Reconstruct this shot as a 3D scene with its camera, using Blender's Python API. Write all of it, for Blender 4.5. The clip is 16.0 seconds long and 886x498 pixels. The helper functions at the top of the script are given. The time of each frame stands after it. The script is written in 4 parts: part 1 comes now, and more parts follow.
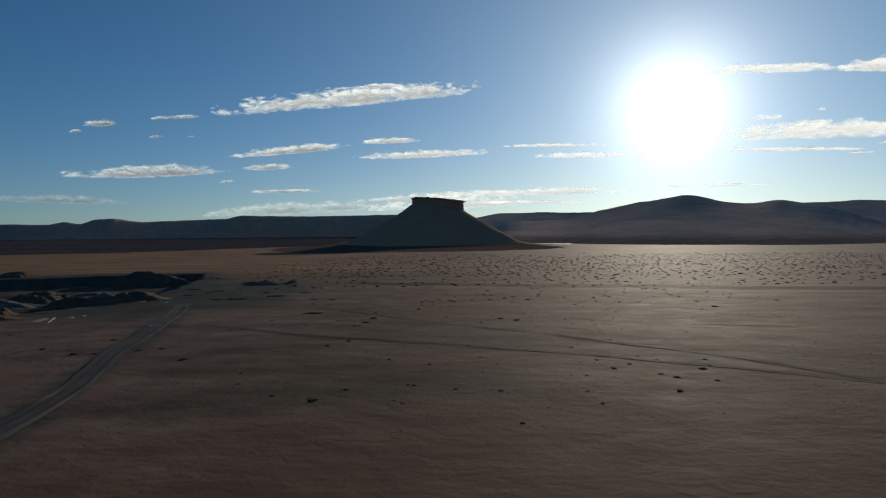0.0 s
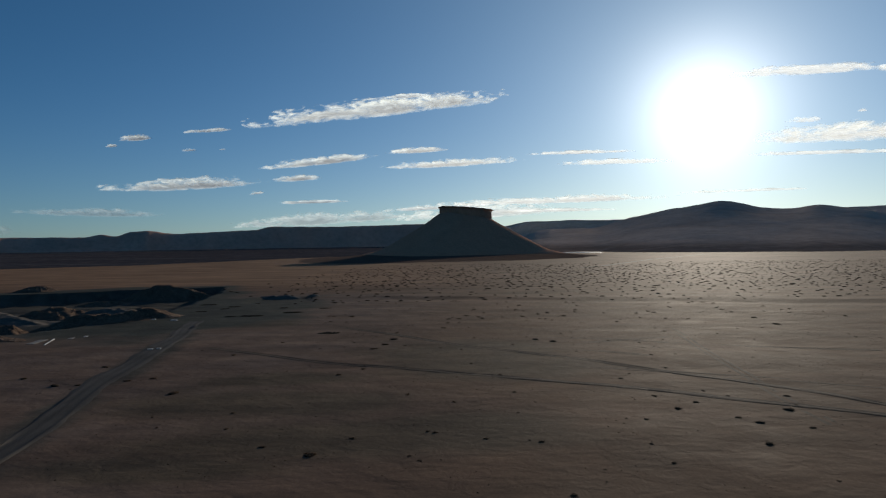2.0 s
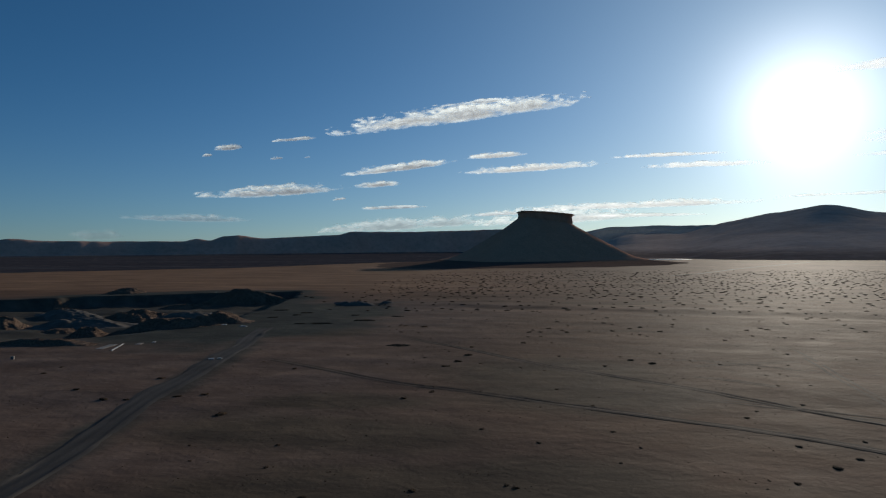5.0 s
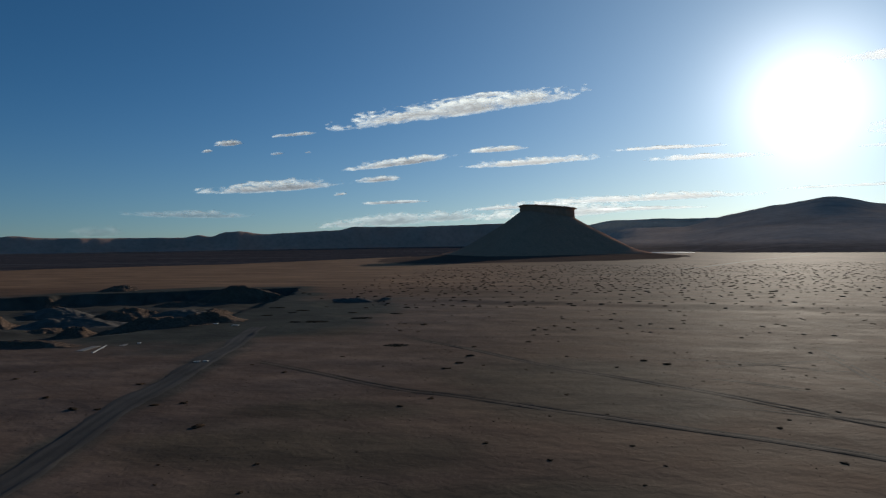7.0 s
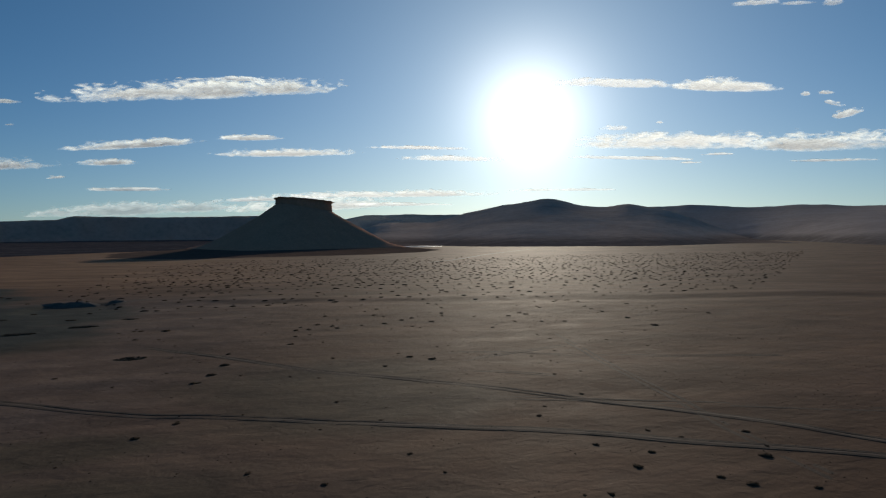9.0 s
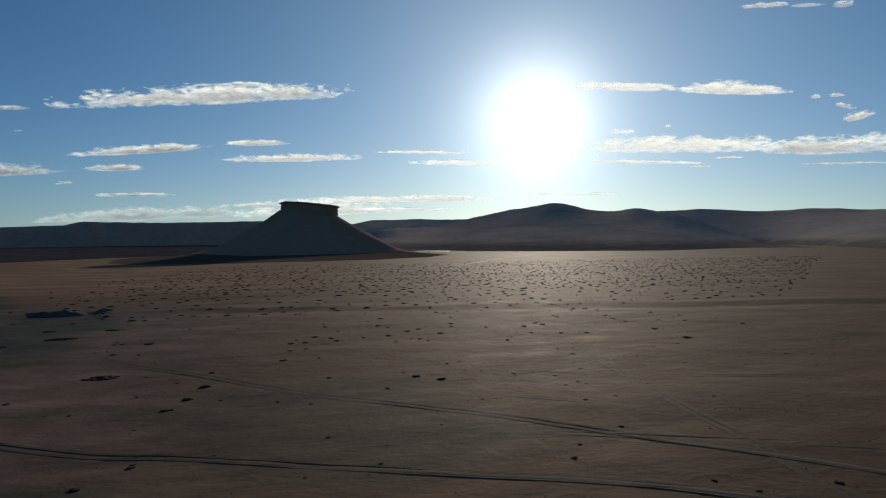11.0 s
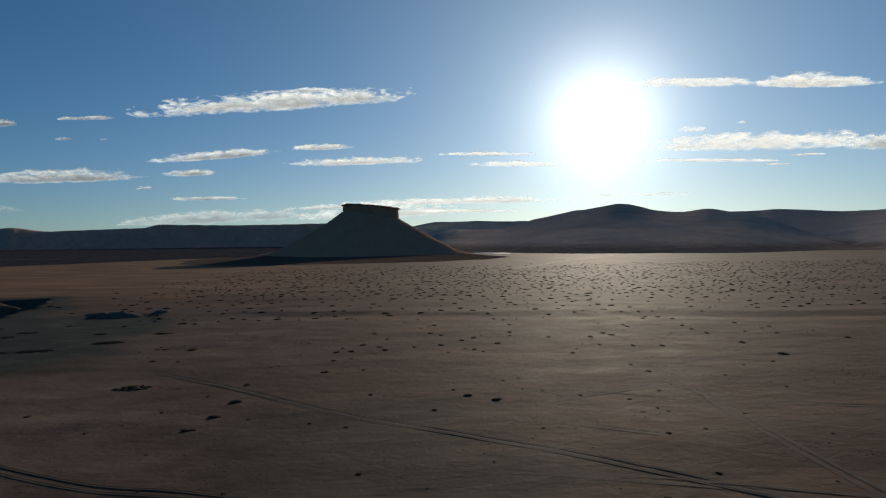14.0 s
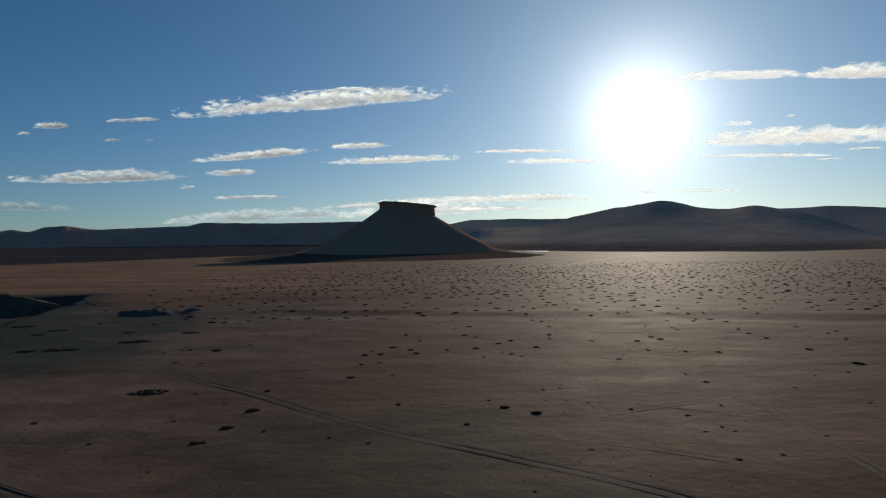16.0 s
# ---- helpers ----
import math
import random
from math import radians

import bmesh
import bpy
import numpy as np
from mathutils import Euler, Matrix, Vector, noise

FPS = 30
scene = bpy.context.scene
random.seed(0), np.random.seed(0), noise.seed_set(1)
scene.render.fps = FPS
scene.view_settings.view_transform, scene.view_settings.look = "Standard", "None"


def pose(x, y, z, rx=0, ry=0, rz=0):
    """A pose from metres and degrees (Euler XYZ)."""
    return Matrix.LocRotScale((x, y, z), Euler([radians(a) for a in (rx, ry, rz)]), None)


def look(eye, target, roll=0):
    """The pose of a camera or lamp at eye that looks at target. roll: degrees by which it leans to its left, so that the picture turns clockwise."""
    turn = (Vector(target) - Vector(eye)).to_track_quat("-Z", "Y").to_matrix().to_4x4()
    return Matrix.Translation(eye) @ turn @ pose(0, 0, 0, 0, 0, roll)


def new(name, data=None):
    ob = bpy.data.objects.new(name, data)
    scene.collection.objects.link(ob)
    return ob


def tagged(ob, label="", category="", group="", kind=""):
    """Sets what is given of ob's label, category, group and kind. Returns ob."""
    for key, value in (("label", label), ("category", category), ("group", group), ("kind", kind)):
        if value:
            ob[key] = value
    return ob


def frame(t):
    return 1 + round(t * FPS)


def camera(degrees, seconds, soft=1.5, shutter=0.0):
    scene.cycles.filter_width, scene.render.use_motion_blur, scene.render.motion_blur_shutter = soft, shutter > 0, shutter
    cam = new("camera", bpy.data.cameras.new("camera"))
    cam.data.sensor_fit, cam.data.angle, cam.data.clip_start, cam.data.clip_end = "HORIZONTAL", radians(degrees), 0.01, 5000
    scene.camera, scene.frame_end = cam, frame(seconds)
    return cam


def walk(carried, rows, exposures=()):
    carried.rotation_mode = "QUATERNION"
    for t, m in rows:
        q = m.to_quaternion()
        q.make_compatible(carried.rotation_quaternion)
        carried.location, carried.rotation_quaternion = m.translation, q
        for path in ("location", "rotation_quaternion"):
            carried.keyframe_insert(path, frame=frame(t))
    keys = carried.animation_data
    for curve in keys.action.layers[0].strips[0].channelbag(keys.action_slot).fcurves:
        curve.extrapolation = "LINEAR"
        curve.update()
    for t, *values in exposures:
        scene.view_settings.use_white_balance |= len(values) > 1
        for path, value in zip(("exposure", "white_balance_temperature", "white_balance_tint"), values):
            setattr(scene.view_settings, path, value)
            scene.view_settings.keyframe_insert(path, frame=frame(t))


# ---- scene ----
FOV = 73.88

# seconds, x, y, z, heading (clockwise from +y), pitch, roll
PATH = [
    (0.00, -0.08, -8.79, 29.61, 2.97, -1.42, -0.27),
    (0.25, 0.15, -6.21, 29.74, 2.73, -1.28, -0.34),
    (0.50, 0.36, -3.63, 29.86, 2.48, -1.15, -0.40),
    (0.75, 0.57, -1.06, 29.97, 2.25, -1.05, -0.45),
    (1.00, 0.76, 1.49, 30.08, 2.00, -0.97, -0.49),
    (1.25, 0.92, 4.05, 30.18, 1.73, -0.88, -0.53),
    (1.50, 1.07, 6.58, 30.28, 1.39, -0.78, -0.58),
    (1.75, 1.21, 9.10, 30.38, 0.92, -0.66, -0.68),
    (2.00, 1.35, 11.53, 30.47, 0.24, -0.52, -0.78),
    (2.25, 1.49, 13.78, 30.55, -0.86, -0.37, -0.83),
    (2.50, 1.62, 15.85, 30.60, -2.11, -0.21, -0.84),
    (2.75, 1.68, 17.70, 30.63, -3.36, -0.07, -0.82),
    (3.00, 1.68, 19.38, 30.64, -4.47, 0.03, -0.75),
    (3.25, 1.60, 20.92, 30.65, -5.24, 0.08, -0.57),
    (3.50, 1.47, 22.37, 30.64, -5.77, 0.10, -0.40),
    (3.75, 1.32, 23.78, 30.63, -6.07, 0.09, -0.35),
    (4.00, 1.17, 25.15, 30.61, -6.26, 0.08, -0.35),
    (4.25, 1.02, 26.53, 30.59, -6.47, 0.07, -0.32),
    (4.50, 0.89, 27.89, 30.56, -6.70, 0.07, -0.32),
    (4.75, 0.78, 29.23, 30.53, -6.99, 0.07, -0.36),
    (5.00, 0.71, 30.58, 30.48, -7.32, 0.08, -0.42),
    (5.25, 0.68, 31.93, 30.42, -7.70, 0.11, -0.51),
    (5.50, 0.68, 33.30, 30.36, -8.07, 0.13, -0.60),
    (5.75, 0.67, 34.65, 30.29, -8.38, 0.14, -0.70),
    (6.00, 0.64, 35.99, 30.24, -8.59, 0.12, -0.78),
    (6.25, 0.56, 37.31, 30.21, -8.65, 0.06, -0.85),
    (6.50, 0.42, 38.60, 30.21, -8.50, -0.04, -0.87),
    (6.75, 0.19, 39.86, 30.25, -8.11, -0.21, -0.86),
    (7.00, -0.13, 41.08, 30.34, -7.47, -0.44, -0.80),
    (7.25, -0.55, 42.30, 30.44, -5.20, -0.71, -0.70),
    (7.50, -0.98, 43.49, 30.55, -1.75, -0.95, -0.58),
    (7.75, -1.35, 44.61, 30.65, 2.62, -1.11, -0.49),
    (8.00, -1.65, 45.67, 30.74, 7.05, -1.22, -0.42),
    (8.25, -1.85, 46.63, 30.79, 10.60, -1.32, -0.37),
    (8.50, -1.97, 47.61, 30.83, 13.26, -1.37, -0.36),
    (8.75, -2.01, 48.77, 30.84, 14.78, -1.33, -0.39),
    (9.00, -1.90, 50.42, 30.82, 15.90, -1.30, -0.41),
    (9.25, -1.63, 52.55, 30.77, 16.62, -1.26, -0.44),
    (9.50, -1.24, 55.00, 30.69, 17.00, -1.23, -0.47),
    (9.75, -0.75, 57.63, 30.60, 17.09, -1.19, -0.49),
    (10.00, -0.19, 60.27, 30.51, 16.96, -1.14, -0.51),
    (10.25, 0.41, 62.78, 30.43, 16.66, -1.08, -0.52),
    (10.50, 1.02, 64.99, 30.38, 16.24, -1.01, -0.53),
    (10.75, 1.61, 66.75, 30.37, 15.77, -0.92, -0.52),
    (11.00, 2.18, 68.06, 30.40, 15.24, -0.82, -0.51),
    (11.25, 2.74, 69.19, 30.44, 14.92, -0.75, -0.50),
    (11.50, 3.29, 70.26, 30.49, 14.69, -0.70, -0.50),
    (11.75, 3.82, 71.38, 30.53, 14.46, -0.63, -0.52),
    (12.00, 4.32, 72.52, 30.55, 14.18, -0.57, -0.53),
    (12.25, 4.80, 73.70, 30.56, 13.81, -0.54, -0.54),
    (12.50, 5.24, 74.93, 30.55, 13.33, -0.52, -0.53),
    (12.75, 5.67, 76.19, 30.52, 12.68, -0.51, -0.53),
    (13.00, 6.07, 77.49, 30.46, 11.98, -0.52, -0.53),
    (13.25, 6.45, 78.80, 30.41, 11.34, -0.53, -0.54),
    (13.50, 6.80, 80.13, 30.34, 10.69, -0.54, -0.54),
    (13.75, 7.12, 81.47, 30.28, 9.99, -0.56, -0.52),
    (14.00, 7.42, 82.81, 30.22, 9.29, -0.58, -0.50),
    (14.25, 7.70, 84.13, 30.15, 8.62, -0.59, -0.52),
    (14.50, 7.97, 85.41, 30.09, 8.00, -0.61, -0.53),
    (14.75, 8.21, 86.67, 30.03, 7.46, -0.63, -0.50),
    (15.00, 8.44, 87.92, 29.97, 6.99, -0.66, -0.47),
    (15.25, 8.69, 89.20, 29.93, 6.59, -0.67, -0.45),
    (15.50, 8.96, 90.51, 29.90, 6.25, -0.69, -0.43),
    (15.75, 9.25, 91.87, 29.88, 5.97, -0.72, -0.44),
    (16.00, 9.56, 93.25, 29.87, 5.72, -0.75, -0.46),
]


def heading(x, y, z, yaw, pitch, roll):
    a, e = radians(yaw), radians(pitch)
    way = Vector((math.sin(a) * math.cos(e), math.cos(a) * math.cos(e), math.sin(e)))
    return look((x, y, z), Vector((x, y, z)) + way * 100, roll)


cam = camera(FOV, 16.0, soft=1.2, shutter=0.5)
walk(cam, [(r[0], heading(*r[1:])) for r in PATH], exposures=[
    (0.0, 0.0, 6780, 10), (2.0, 0.0, 6700, 10), (3.5, 0.0, 6560, 10), (7.0, 0.0, 6520, 10), (8.5, 0.0, 6750, 10), (12.0, 0.02, 6850, 10), (16.0, 0.0, 6850, 10)])

# ---------------------------------------------------------------- light
SUN_AZ, SUN_EL = radians(24.35), radians(11.5)
SUN_WAY = Vector((math.sin(SUN_AZ) * math.cos(SUN_EL), math.cos(SUN_AZ) * math.cos(SUN_EL), math.sin(SUN_EL)))

world = bpy.data.worlds.new("desert_sky")
scene.world = world
world.use_nodes = True
wt = world.node_tree
wt.nodes.clear()
w_out = wt.nodes.new("ShaderNodeOutputWorld")
w_sky = wt.nodes.new("ShaderNodeTexSky")
w_sky.sky_type = "NISHITA"
w_sky.sun_disc = False
w_sky.sun_elevation = SUN_EL
w_sky.sun_rotation = SUN_AZ
w_sky.altitude = 300
w_sky.air_density = 0.8
w_sky.dust_density = 0.0
w_sky.ozone_density = 3.5
w_bg = wt.nodes.new("ShaderNodeBackground")
w_bg.inputs["Strength"].default_value = 0.053
w_tint = wt.nodes.new("ShaderNodeMix")
w_tint.data_type, w_tint.blend_type = "RGBA", "MULTIPLY"
w_tint.inputs[0].default_value = 1.0
w_tint.inputs[7].default_value = (0.262, 0.915, 1.185, 1)
wt.links.new(w_sky.outputs[0], w_tint.inputs[6])
# the aureole: the bright sky round the sun
w_tc = wt.nodes.new("ShaderNodeTexCoord")
w_dot = wt.nodes.new("ShaderNodeVectorMath")
w_dot.operation = "DOT_PRODUCT"
w_dot.inputs[1].default_value = SUN_WAY
wt.links.new(w_tc.outputs["Generated"], w_dot.inputs[0])


def w_math(op, a, b):
    n = wt.nodes.new("ShaderNodeMath")
    n.operation = op
    for i, v in enumerate((a, b)):
        if isinstance(v, (int, float)):
            n.inputs[i].default_value = v
        else:
            wt.links.new(v, n.inputs[i])
    return n.outputs[0]


w_cos = w_math("MINIMUM", w_math("MAXIMUM", w_dot.outputs["Value"], 0.0), 1.0)
w_ang = w_math("ARCCOSINE", w_cos, 0.0)


def w_lobe(width, peak, power):
    """peak * exp(-(angle / width) ** power)"""
    q = w_math("POWER", w_math("DIVIDE", w_ang, radians(width)), power)
    return w_math("MULTIPLY", w_math("POWER", 2.718282, w_math("MULTIPLY", q, -1.0)), peak)


def w_light(strength, color):
    n = wt.nodes.new("ShaderNodeBackground")
    n.inputs["Color"].default_value = (*color, 1)
    wt.links.new(strength, n.inputs["Strength"])
    return n.outputs[0]


# pale haze low over the horizon, brighter below the sun
w_sep = wt.nodes.new("ShaderNodeSeparateXYZ")
wt.links.new(w_tc.outputs["Generated"], w_sep.inputs[0])
w_low = w_math("POWER", 2.718282, w_math("MULTIPLY", w_math("MAXIMUM", w_sep.outputs["Z"], 0.0), -1.0 / math.sin(radians(5.5))))
# the sky is duller low down, through the dust over the plain
w_dull = wt.nodes.new("ShaderNodeMix")
w_dull.data_type, w_dull.blend_type = "RGBA", "MULTIPLY"
w_dull.inputs[7].default_value = (1.1, 0.65, 0.65, 1)
wt.links.new(w_low, w_dull.inputs[0])
wt.links.new(w_tint.outputs[2], w_dull.inputs[6])
# and creamier below the sun
w_cream = wt.nodes.new("ShaderNodeMix")
w_cream.data_type, w_cream.blend_type = "RGBA", "MULTIPLY"
w_cream.inputs[7].default_value = (1.0, 0.80, 0.52, 1)
wt.links.new(w_math("MULTIPLY", w_low, w_lobe(30.0, 1.0, 1.5)), w_cream.inputs[0])
wt.links.new(w_dull.outputs[2], w_cream.inputs[6])
wt.links.new(w_cream.outputs[2], w_bg.inputs["Color"])
w_sum = w_bg.outputs[0]
for w_part in (w_light(w_lobe(5.0, 0.60, 1.9), (1.0, 0.99, 0.96)),
               w_light(w_lobe(6.0, 0.46, 1.0), (1.0, 1.0, 0.97)),
               w_light(w_lobe(14.5, 0.34, 1.0), (0.85, 1.0, 1.0)),
               w_light(w_lobe(30.0, 0.08, 1.0), (0.60, 1.0, 1.08)),
               w_light(w_math("MULTIPLY", w_low, 0.045), (1.25, 0.90, 0.95)),
               w_light(w_math("MULTIPLY", w_low, w_lobe(28.0, 0.90, 1.2)), (1.08, 0.93, 0.70))):
    w_add = wt.nodes.new("ShaderNodeAddShader")
    wt.links.new(w_sum, w_add.inputs[0])
    wt.links.new(w_part, w_add.inputs[1])
    w_sum = w_add.outputs[0]
wt.links.new(w_sum, w_out.inputs["Surface"])

sun_data = bpy.data.lights.new("sun", "SUN")
sun_data.energy = 3.4
sun_data.angle = radians(0.53)
sun_data.color = (1.0, 0.905, 0.765)
sun = new("sun", sun_data)
sun.matrix_world = look(SUN_WAY * 1000, (0, 0, 0))


# ---------------------------------------------------------------- materials
class Mat:
    """A small builder of node materials."""

    def __init__(self, name):
        self.m = bpy.data.materials.new(name)
        self.m.use_nodes = True
        self.t = self.m.node_tree
        self.p = self.t.nodes["Principled BSDF"]
        self.out = self.t.nodes["Material Output"]

    def node(self, kind, **inputs):
        n = self.t.nodes.new(kind)
        for k, v in inputs.items():
            self.put(n.inputs[k.replace("_", " ")], v)
        return n

    def put(self, socket, v):
        if isinstance(v, bpy.types.NodeSocket):
            self.t.links.new(v, socket)
        else:
            socket.default_value = v

    def coords(self, scale=(1, 1, 1), kind="Object"):
        tc = self.t.nodes.new("ShaderNodeTexCoord")
        mp = self.t.nodes.new("ShaderNodeMapping")
        self.t.links.new(tc.outputs[kind], mp.inputs[0])
        mp.inputs["Scale"].default_value = scale
        return mp.outputs[0]

    def noise(self, vec, scale, detail=4.0, rough=0.55, distort=0.0):
        n = self.node("ShaderNodeTexNoise", Vector=vec, Scale=scale, Detail=detail, Roughness=rough, Distortion=distort)
        return n.outputs["Fac"]

    def ramp(self, fac, stops):
        n = self.t.nodes.new("ShaderNodeValToRGB")
        e = n.color_ramp.elements
        while len(e) < len(stops):
            e.new(0.5)
        for el, (pos, col) in zip(e, stops):
            el.position = pos
            el.color = (*col, 1) if len(col) == 3 else col
        self.t.links.new(fac, n.inputs[0])
        return n.outputs[0]

    def mix(self, fac, a, b, blend="MIX"):
        n = self.t.nodes.new("ShaderNodeMix")
        n.data_type = "RGBA"
        n.blend_type = blend
        self.put(n.inputs[0], fac)
        for s, v in ((n.inputs[6], a), (n.inputs[7], b)):
            self.put(s, (*v, 1) if isinstance(v, tuple) and len(v) == 3 else v)
        return n.outputs[2]

    def math(self, op, a, b=0.0, clamp=False):
        n = self.t.nodes.new("ShaderNodeMath")
        n.operation = op
        n.use_clamp = clamp
        self.put(n.inputs[0], a)
        self.put(n.inputs[1], b)
        return n.outputs[0]

    def attr(self, name):
        n = self.t.nodes.new("ShaderNodeAttribute")
        n.attribute_name = name
        return n.outputs["Fac"]

    def bump(self, height, strength, distance, normal=None):
        n = self.node("ShaderNodeBump", Height=height, Strength=strength, Distance=distance)
        if normal is not None:
            self.t.links.new(normal, n.inputs["Normal"])
        return n.outputs[0]

    def tint_gloss(self, color):
        self.p.inputs["Specular Tint"].default_value = (*color, 1)

    def done(self, color, rough=0.8, normal=None, spec=0.5, metal=0.0):
        self.put(self.p.inputs["Base Color"], (*color, 1) if isinstance(color, tuple) else color)
        self.put(self.p.inputs["Roughness"], rough)
        self.put(self.p.inputs["Specular IOR Level"], spec)
        self.put(self.p.inputs["Metallic"], metal)
        if normal is not None:
            self.put(self.p.inputs["Normal"], normal)
        return self.m


def sand_material():
    k = Mat("desert_sand")
    k.tint_gloss((1.0, 0.80, 0.62))
    v = k.coords()
    wide = k.noise(k.coords((1, 2.2, 1)), 0.011, 5, 0.6, 0.4)
    mid = k.noise(v, 0.09, 5, 0.6, 0.3)
    fine = k.noise(v, 2.2, 6, 0.7)
    c = k.ramp(wide, [(0.30, (0.093, 0.054, 0.036)), (0.50, (0.116, 0.071, 0.047)), (0.70, (0.138, 0.083, 0.058))])
    c = k.mix(k.attr("rust"), c, k.ramp(mid, [(0.30, (0.114, 0.081, 0.065)), (0.70, (0.152, 0.110, 0.089))]))
    c = k.mix(k.attr("olive"), c, k.ramp(mid, [(0.30, (0.074, 0.057, 0.041)), (0.70, (0.095, 0.073, 0.052))]))
    c = k.mix(0.45, c, k.ramp(mid, [(0.32, (0.40, 0.40, 0.40)), (0.68, (0.62, 0.61, 0.59))]), "OVERLAY")
    c = k.mix(0.30, c, k.ramp(fine, [(0.30, (0.34, 0.34, 0.35)), (0.75, (0.66, 0.65, 0.63))]), "OVERLAY")
    streak = k.noise(k.coords((0.12, 1.0, 1)), 0.16, 5, 0.62, 0.5)
    c = k.mix(0.22, c, k.ramp(streak, [(0.36, (0.36, 0.36, 0.37)), (0.64, (0.64, 0.63, 0.61))]), "OVERLAY")
    drift = k.noise(k.coords((0.35, 2.0, 1)), 0.03, 5, 0.65, 0.6)
    clay = k.ramp(mid, [(0.30, (0.036, 0.039, 0.034)), (0.70, (0.058, 0.062, 0.053))])
    c = k.mix(k.math("MULTIPLY", k.attr("pale"), 0.75), c, k.mix(0.6, (0.249, 0.149, 0.089), k.ramp(drift, [(0.36, (0.22, 0.20, 0.20)), (0.60, (0.64, 0.63, 0.61))]), "OVERLAY"))
    c = k.mix(k.math("MULTIPLY", k.attr("clay"), 0.95), c, clay)
    # paler pit tone, put in to lighten the shaded quarry walls
    c = k.mix(k.attr("pit"), c, k.ramp(mid, [(0.30, (0.058, 0.050, 0.042)), (0.70, (0.112, 0.095, 0.078))]))
    patch = k.noise(k.coords((0.7, 1.7, 1)), 0.028, 5, 0.65, 0.8)
    c = k.mix(0.60, c, k.ramp(patch, [(0.34, (0.34, 0.34, 0.35)), (0.50, (0.5, 0.5, 0.5)), (0.68, (0.66, 0.65, 0.62))]), "OVERLAY")
    n = k.bump(k.noise(k.coords((0.6, 1.0, 1)), 0.09, 4, 0.55), 0.40, 1.0)
    n = k.bump(k.noise(k.coords((0.80, 1.0, 1)), 0.34, 5, 0.62, 0.6), 0.34, 0.45, n)
    n = k.bump(k.noise(v, 1.3, 5, 0.62), 0.18, 0.2, n)
    return k.done(c, k.ramp(mid, [(0.3, (0.80, 0.80, 0.80)), (0.7, (0.90, 0.90, 0.90))]), n, 0.021)


def rock_material(name, dark, light, scale=0.02, rough=0.85, stretch=1.0):
    k = Mat(name)
    v = k.coords((1, 1, stretch))
    a = k.noise(v, scale, 6, 0.62, 0.5)
    b = k.noise(v, scale * 9, 5, 0.6)
    c = k.ramp(a, [(0.30, dark), (0.72, light)])
    c = k.mix(0.5, c, k.ramp(b, [(0.3, (0.36, 0.36, 0.36)), (0.7, (0.64, 0.64, 0.64))]), "OVERLAY")
    n = k.bump(a, 0.6 if scale > 0.01 else 0.25, 0.12 / scale)
    n = k.bump(b, 0.6 if scale > 0.01 else 0.3, 0.02 / scale, n)
    return k.done(c, rough, n, 0.0)


def hill_material(name, gravel, slope_lift):
    """Gravel flats below, slopes paled against shade and haze; each given as its middle colour."""
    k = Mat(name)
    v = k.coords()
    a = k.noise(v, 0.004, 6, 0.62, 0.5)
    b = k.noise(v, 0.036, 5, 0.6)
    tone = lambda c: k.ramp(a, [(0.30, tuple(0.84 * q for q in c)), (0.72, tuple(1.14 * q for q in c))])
    edge = k.math("ADD", k.attr("slope_lift"), k.math("MULTIPLY", k.math("SUBTRACT", b, 0.5), 0.6))
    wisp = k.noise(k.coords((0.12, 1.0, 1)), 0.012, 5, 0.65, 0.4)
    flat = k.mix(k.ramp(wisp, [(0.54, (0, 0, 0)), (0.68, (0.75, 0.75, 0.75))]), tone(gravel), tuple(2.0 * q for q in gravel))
    c = k.mix(k.math("MULTIPLY", edge, 1.0, True), flat, tone(slope_lift))
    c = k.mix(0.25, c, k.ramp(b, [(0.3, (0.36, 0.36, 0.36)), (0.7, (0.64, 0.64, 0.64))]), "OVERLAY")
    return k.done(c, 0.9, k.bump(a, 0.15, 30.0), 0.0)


def spoil_material():
    k = Mat("shale_and_clay")
    v = k.coords()
    a = k.noise(v, 0.11, 6, 0.65, 0.9)
    b = k.noise(v, 0.9, 5, 0.65)
    c = k.ramp(a, [(0.36, (0.118, 0.079, 0.057)), (0.54, (0.140, 0.096, 0.070)), (0.68, (0.174, 0.124, 0.092))])
    c = k.mix(0.6, c, k.ramp(b, [(0.3, (0.34, 0.34, 0.34)), (0.7, (0.66, 0.66, 0.66))]), "OVERLAY")
    n = k.bump(b, 1.0, 1.1)
    return k.done(c, 0.9, n, 0.02)


def soil_material(name, dark, light, rough=0.8, spec=0.06, stretch=(1, 1, 1)):
    k = Mat(name)
    v = k.coords(stretch)
    a = k.noise(v, 0.22, 5, 0.6, 0.3)
    b = k.noise(v, 3.0, 4, 0.6)
    c = k.mix(0.4, k.ramp(a, [(0.30, dark), (0.70, light)]), k.ramp(b, [(0.3, (0.38, 0.38, 0.38)), (0.7, (0.62, 0.62, 0.62))]), "OVERLAY")
    return k.done(c, rough, k.bump(b, 0.5, 0.08), spec)


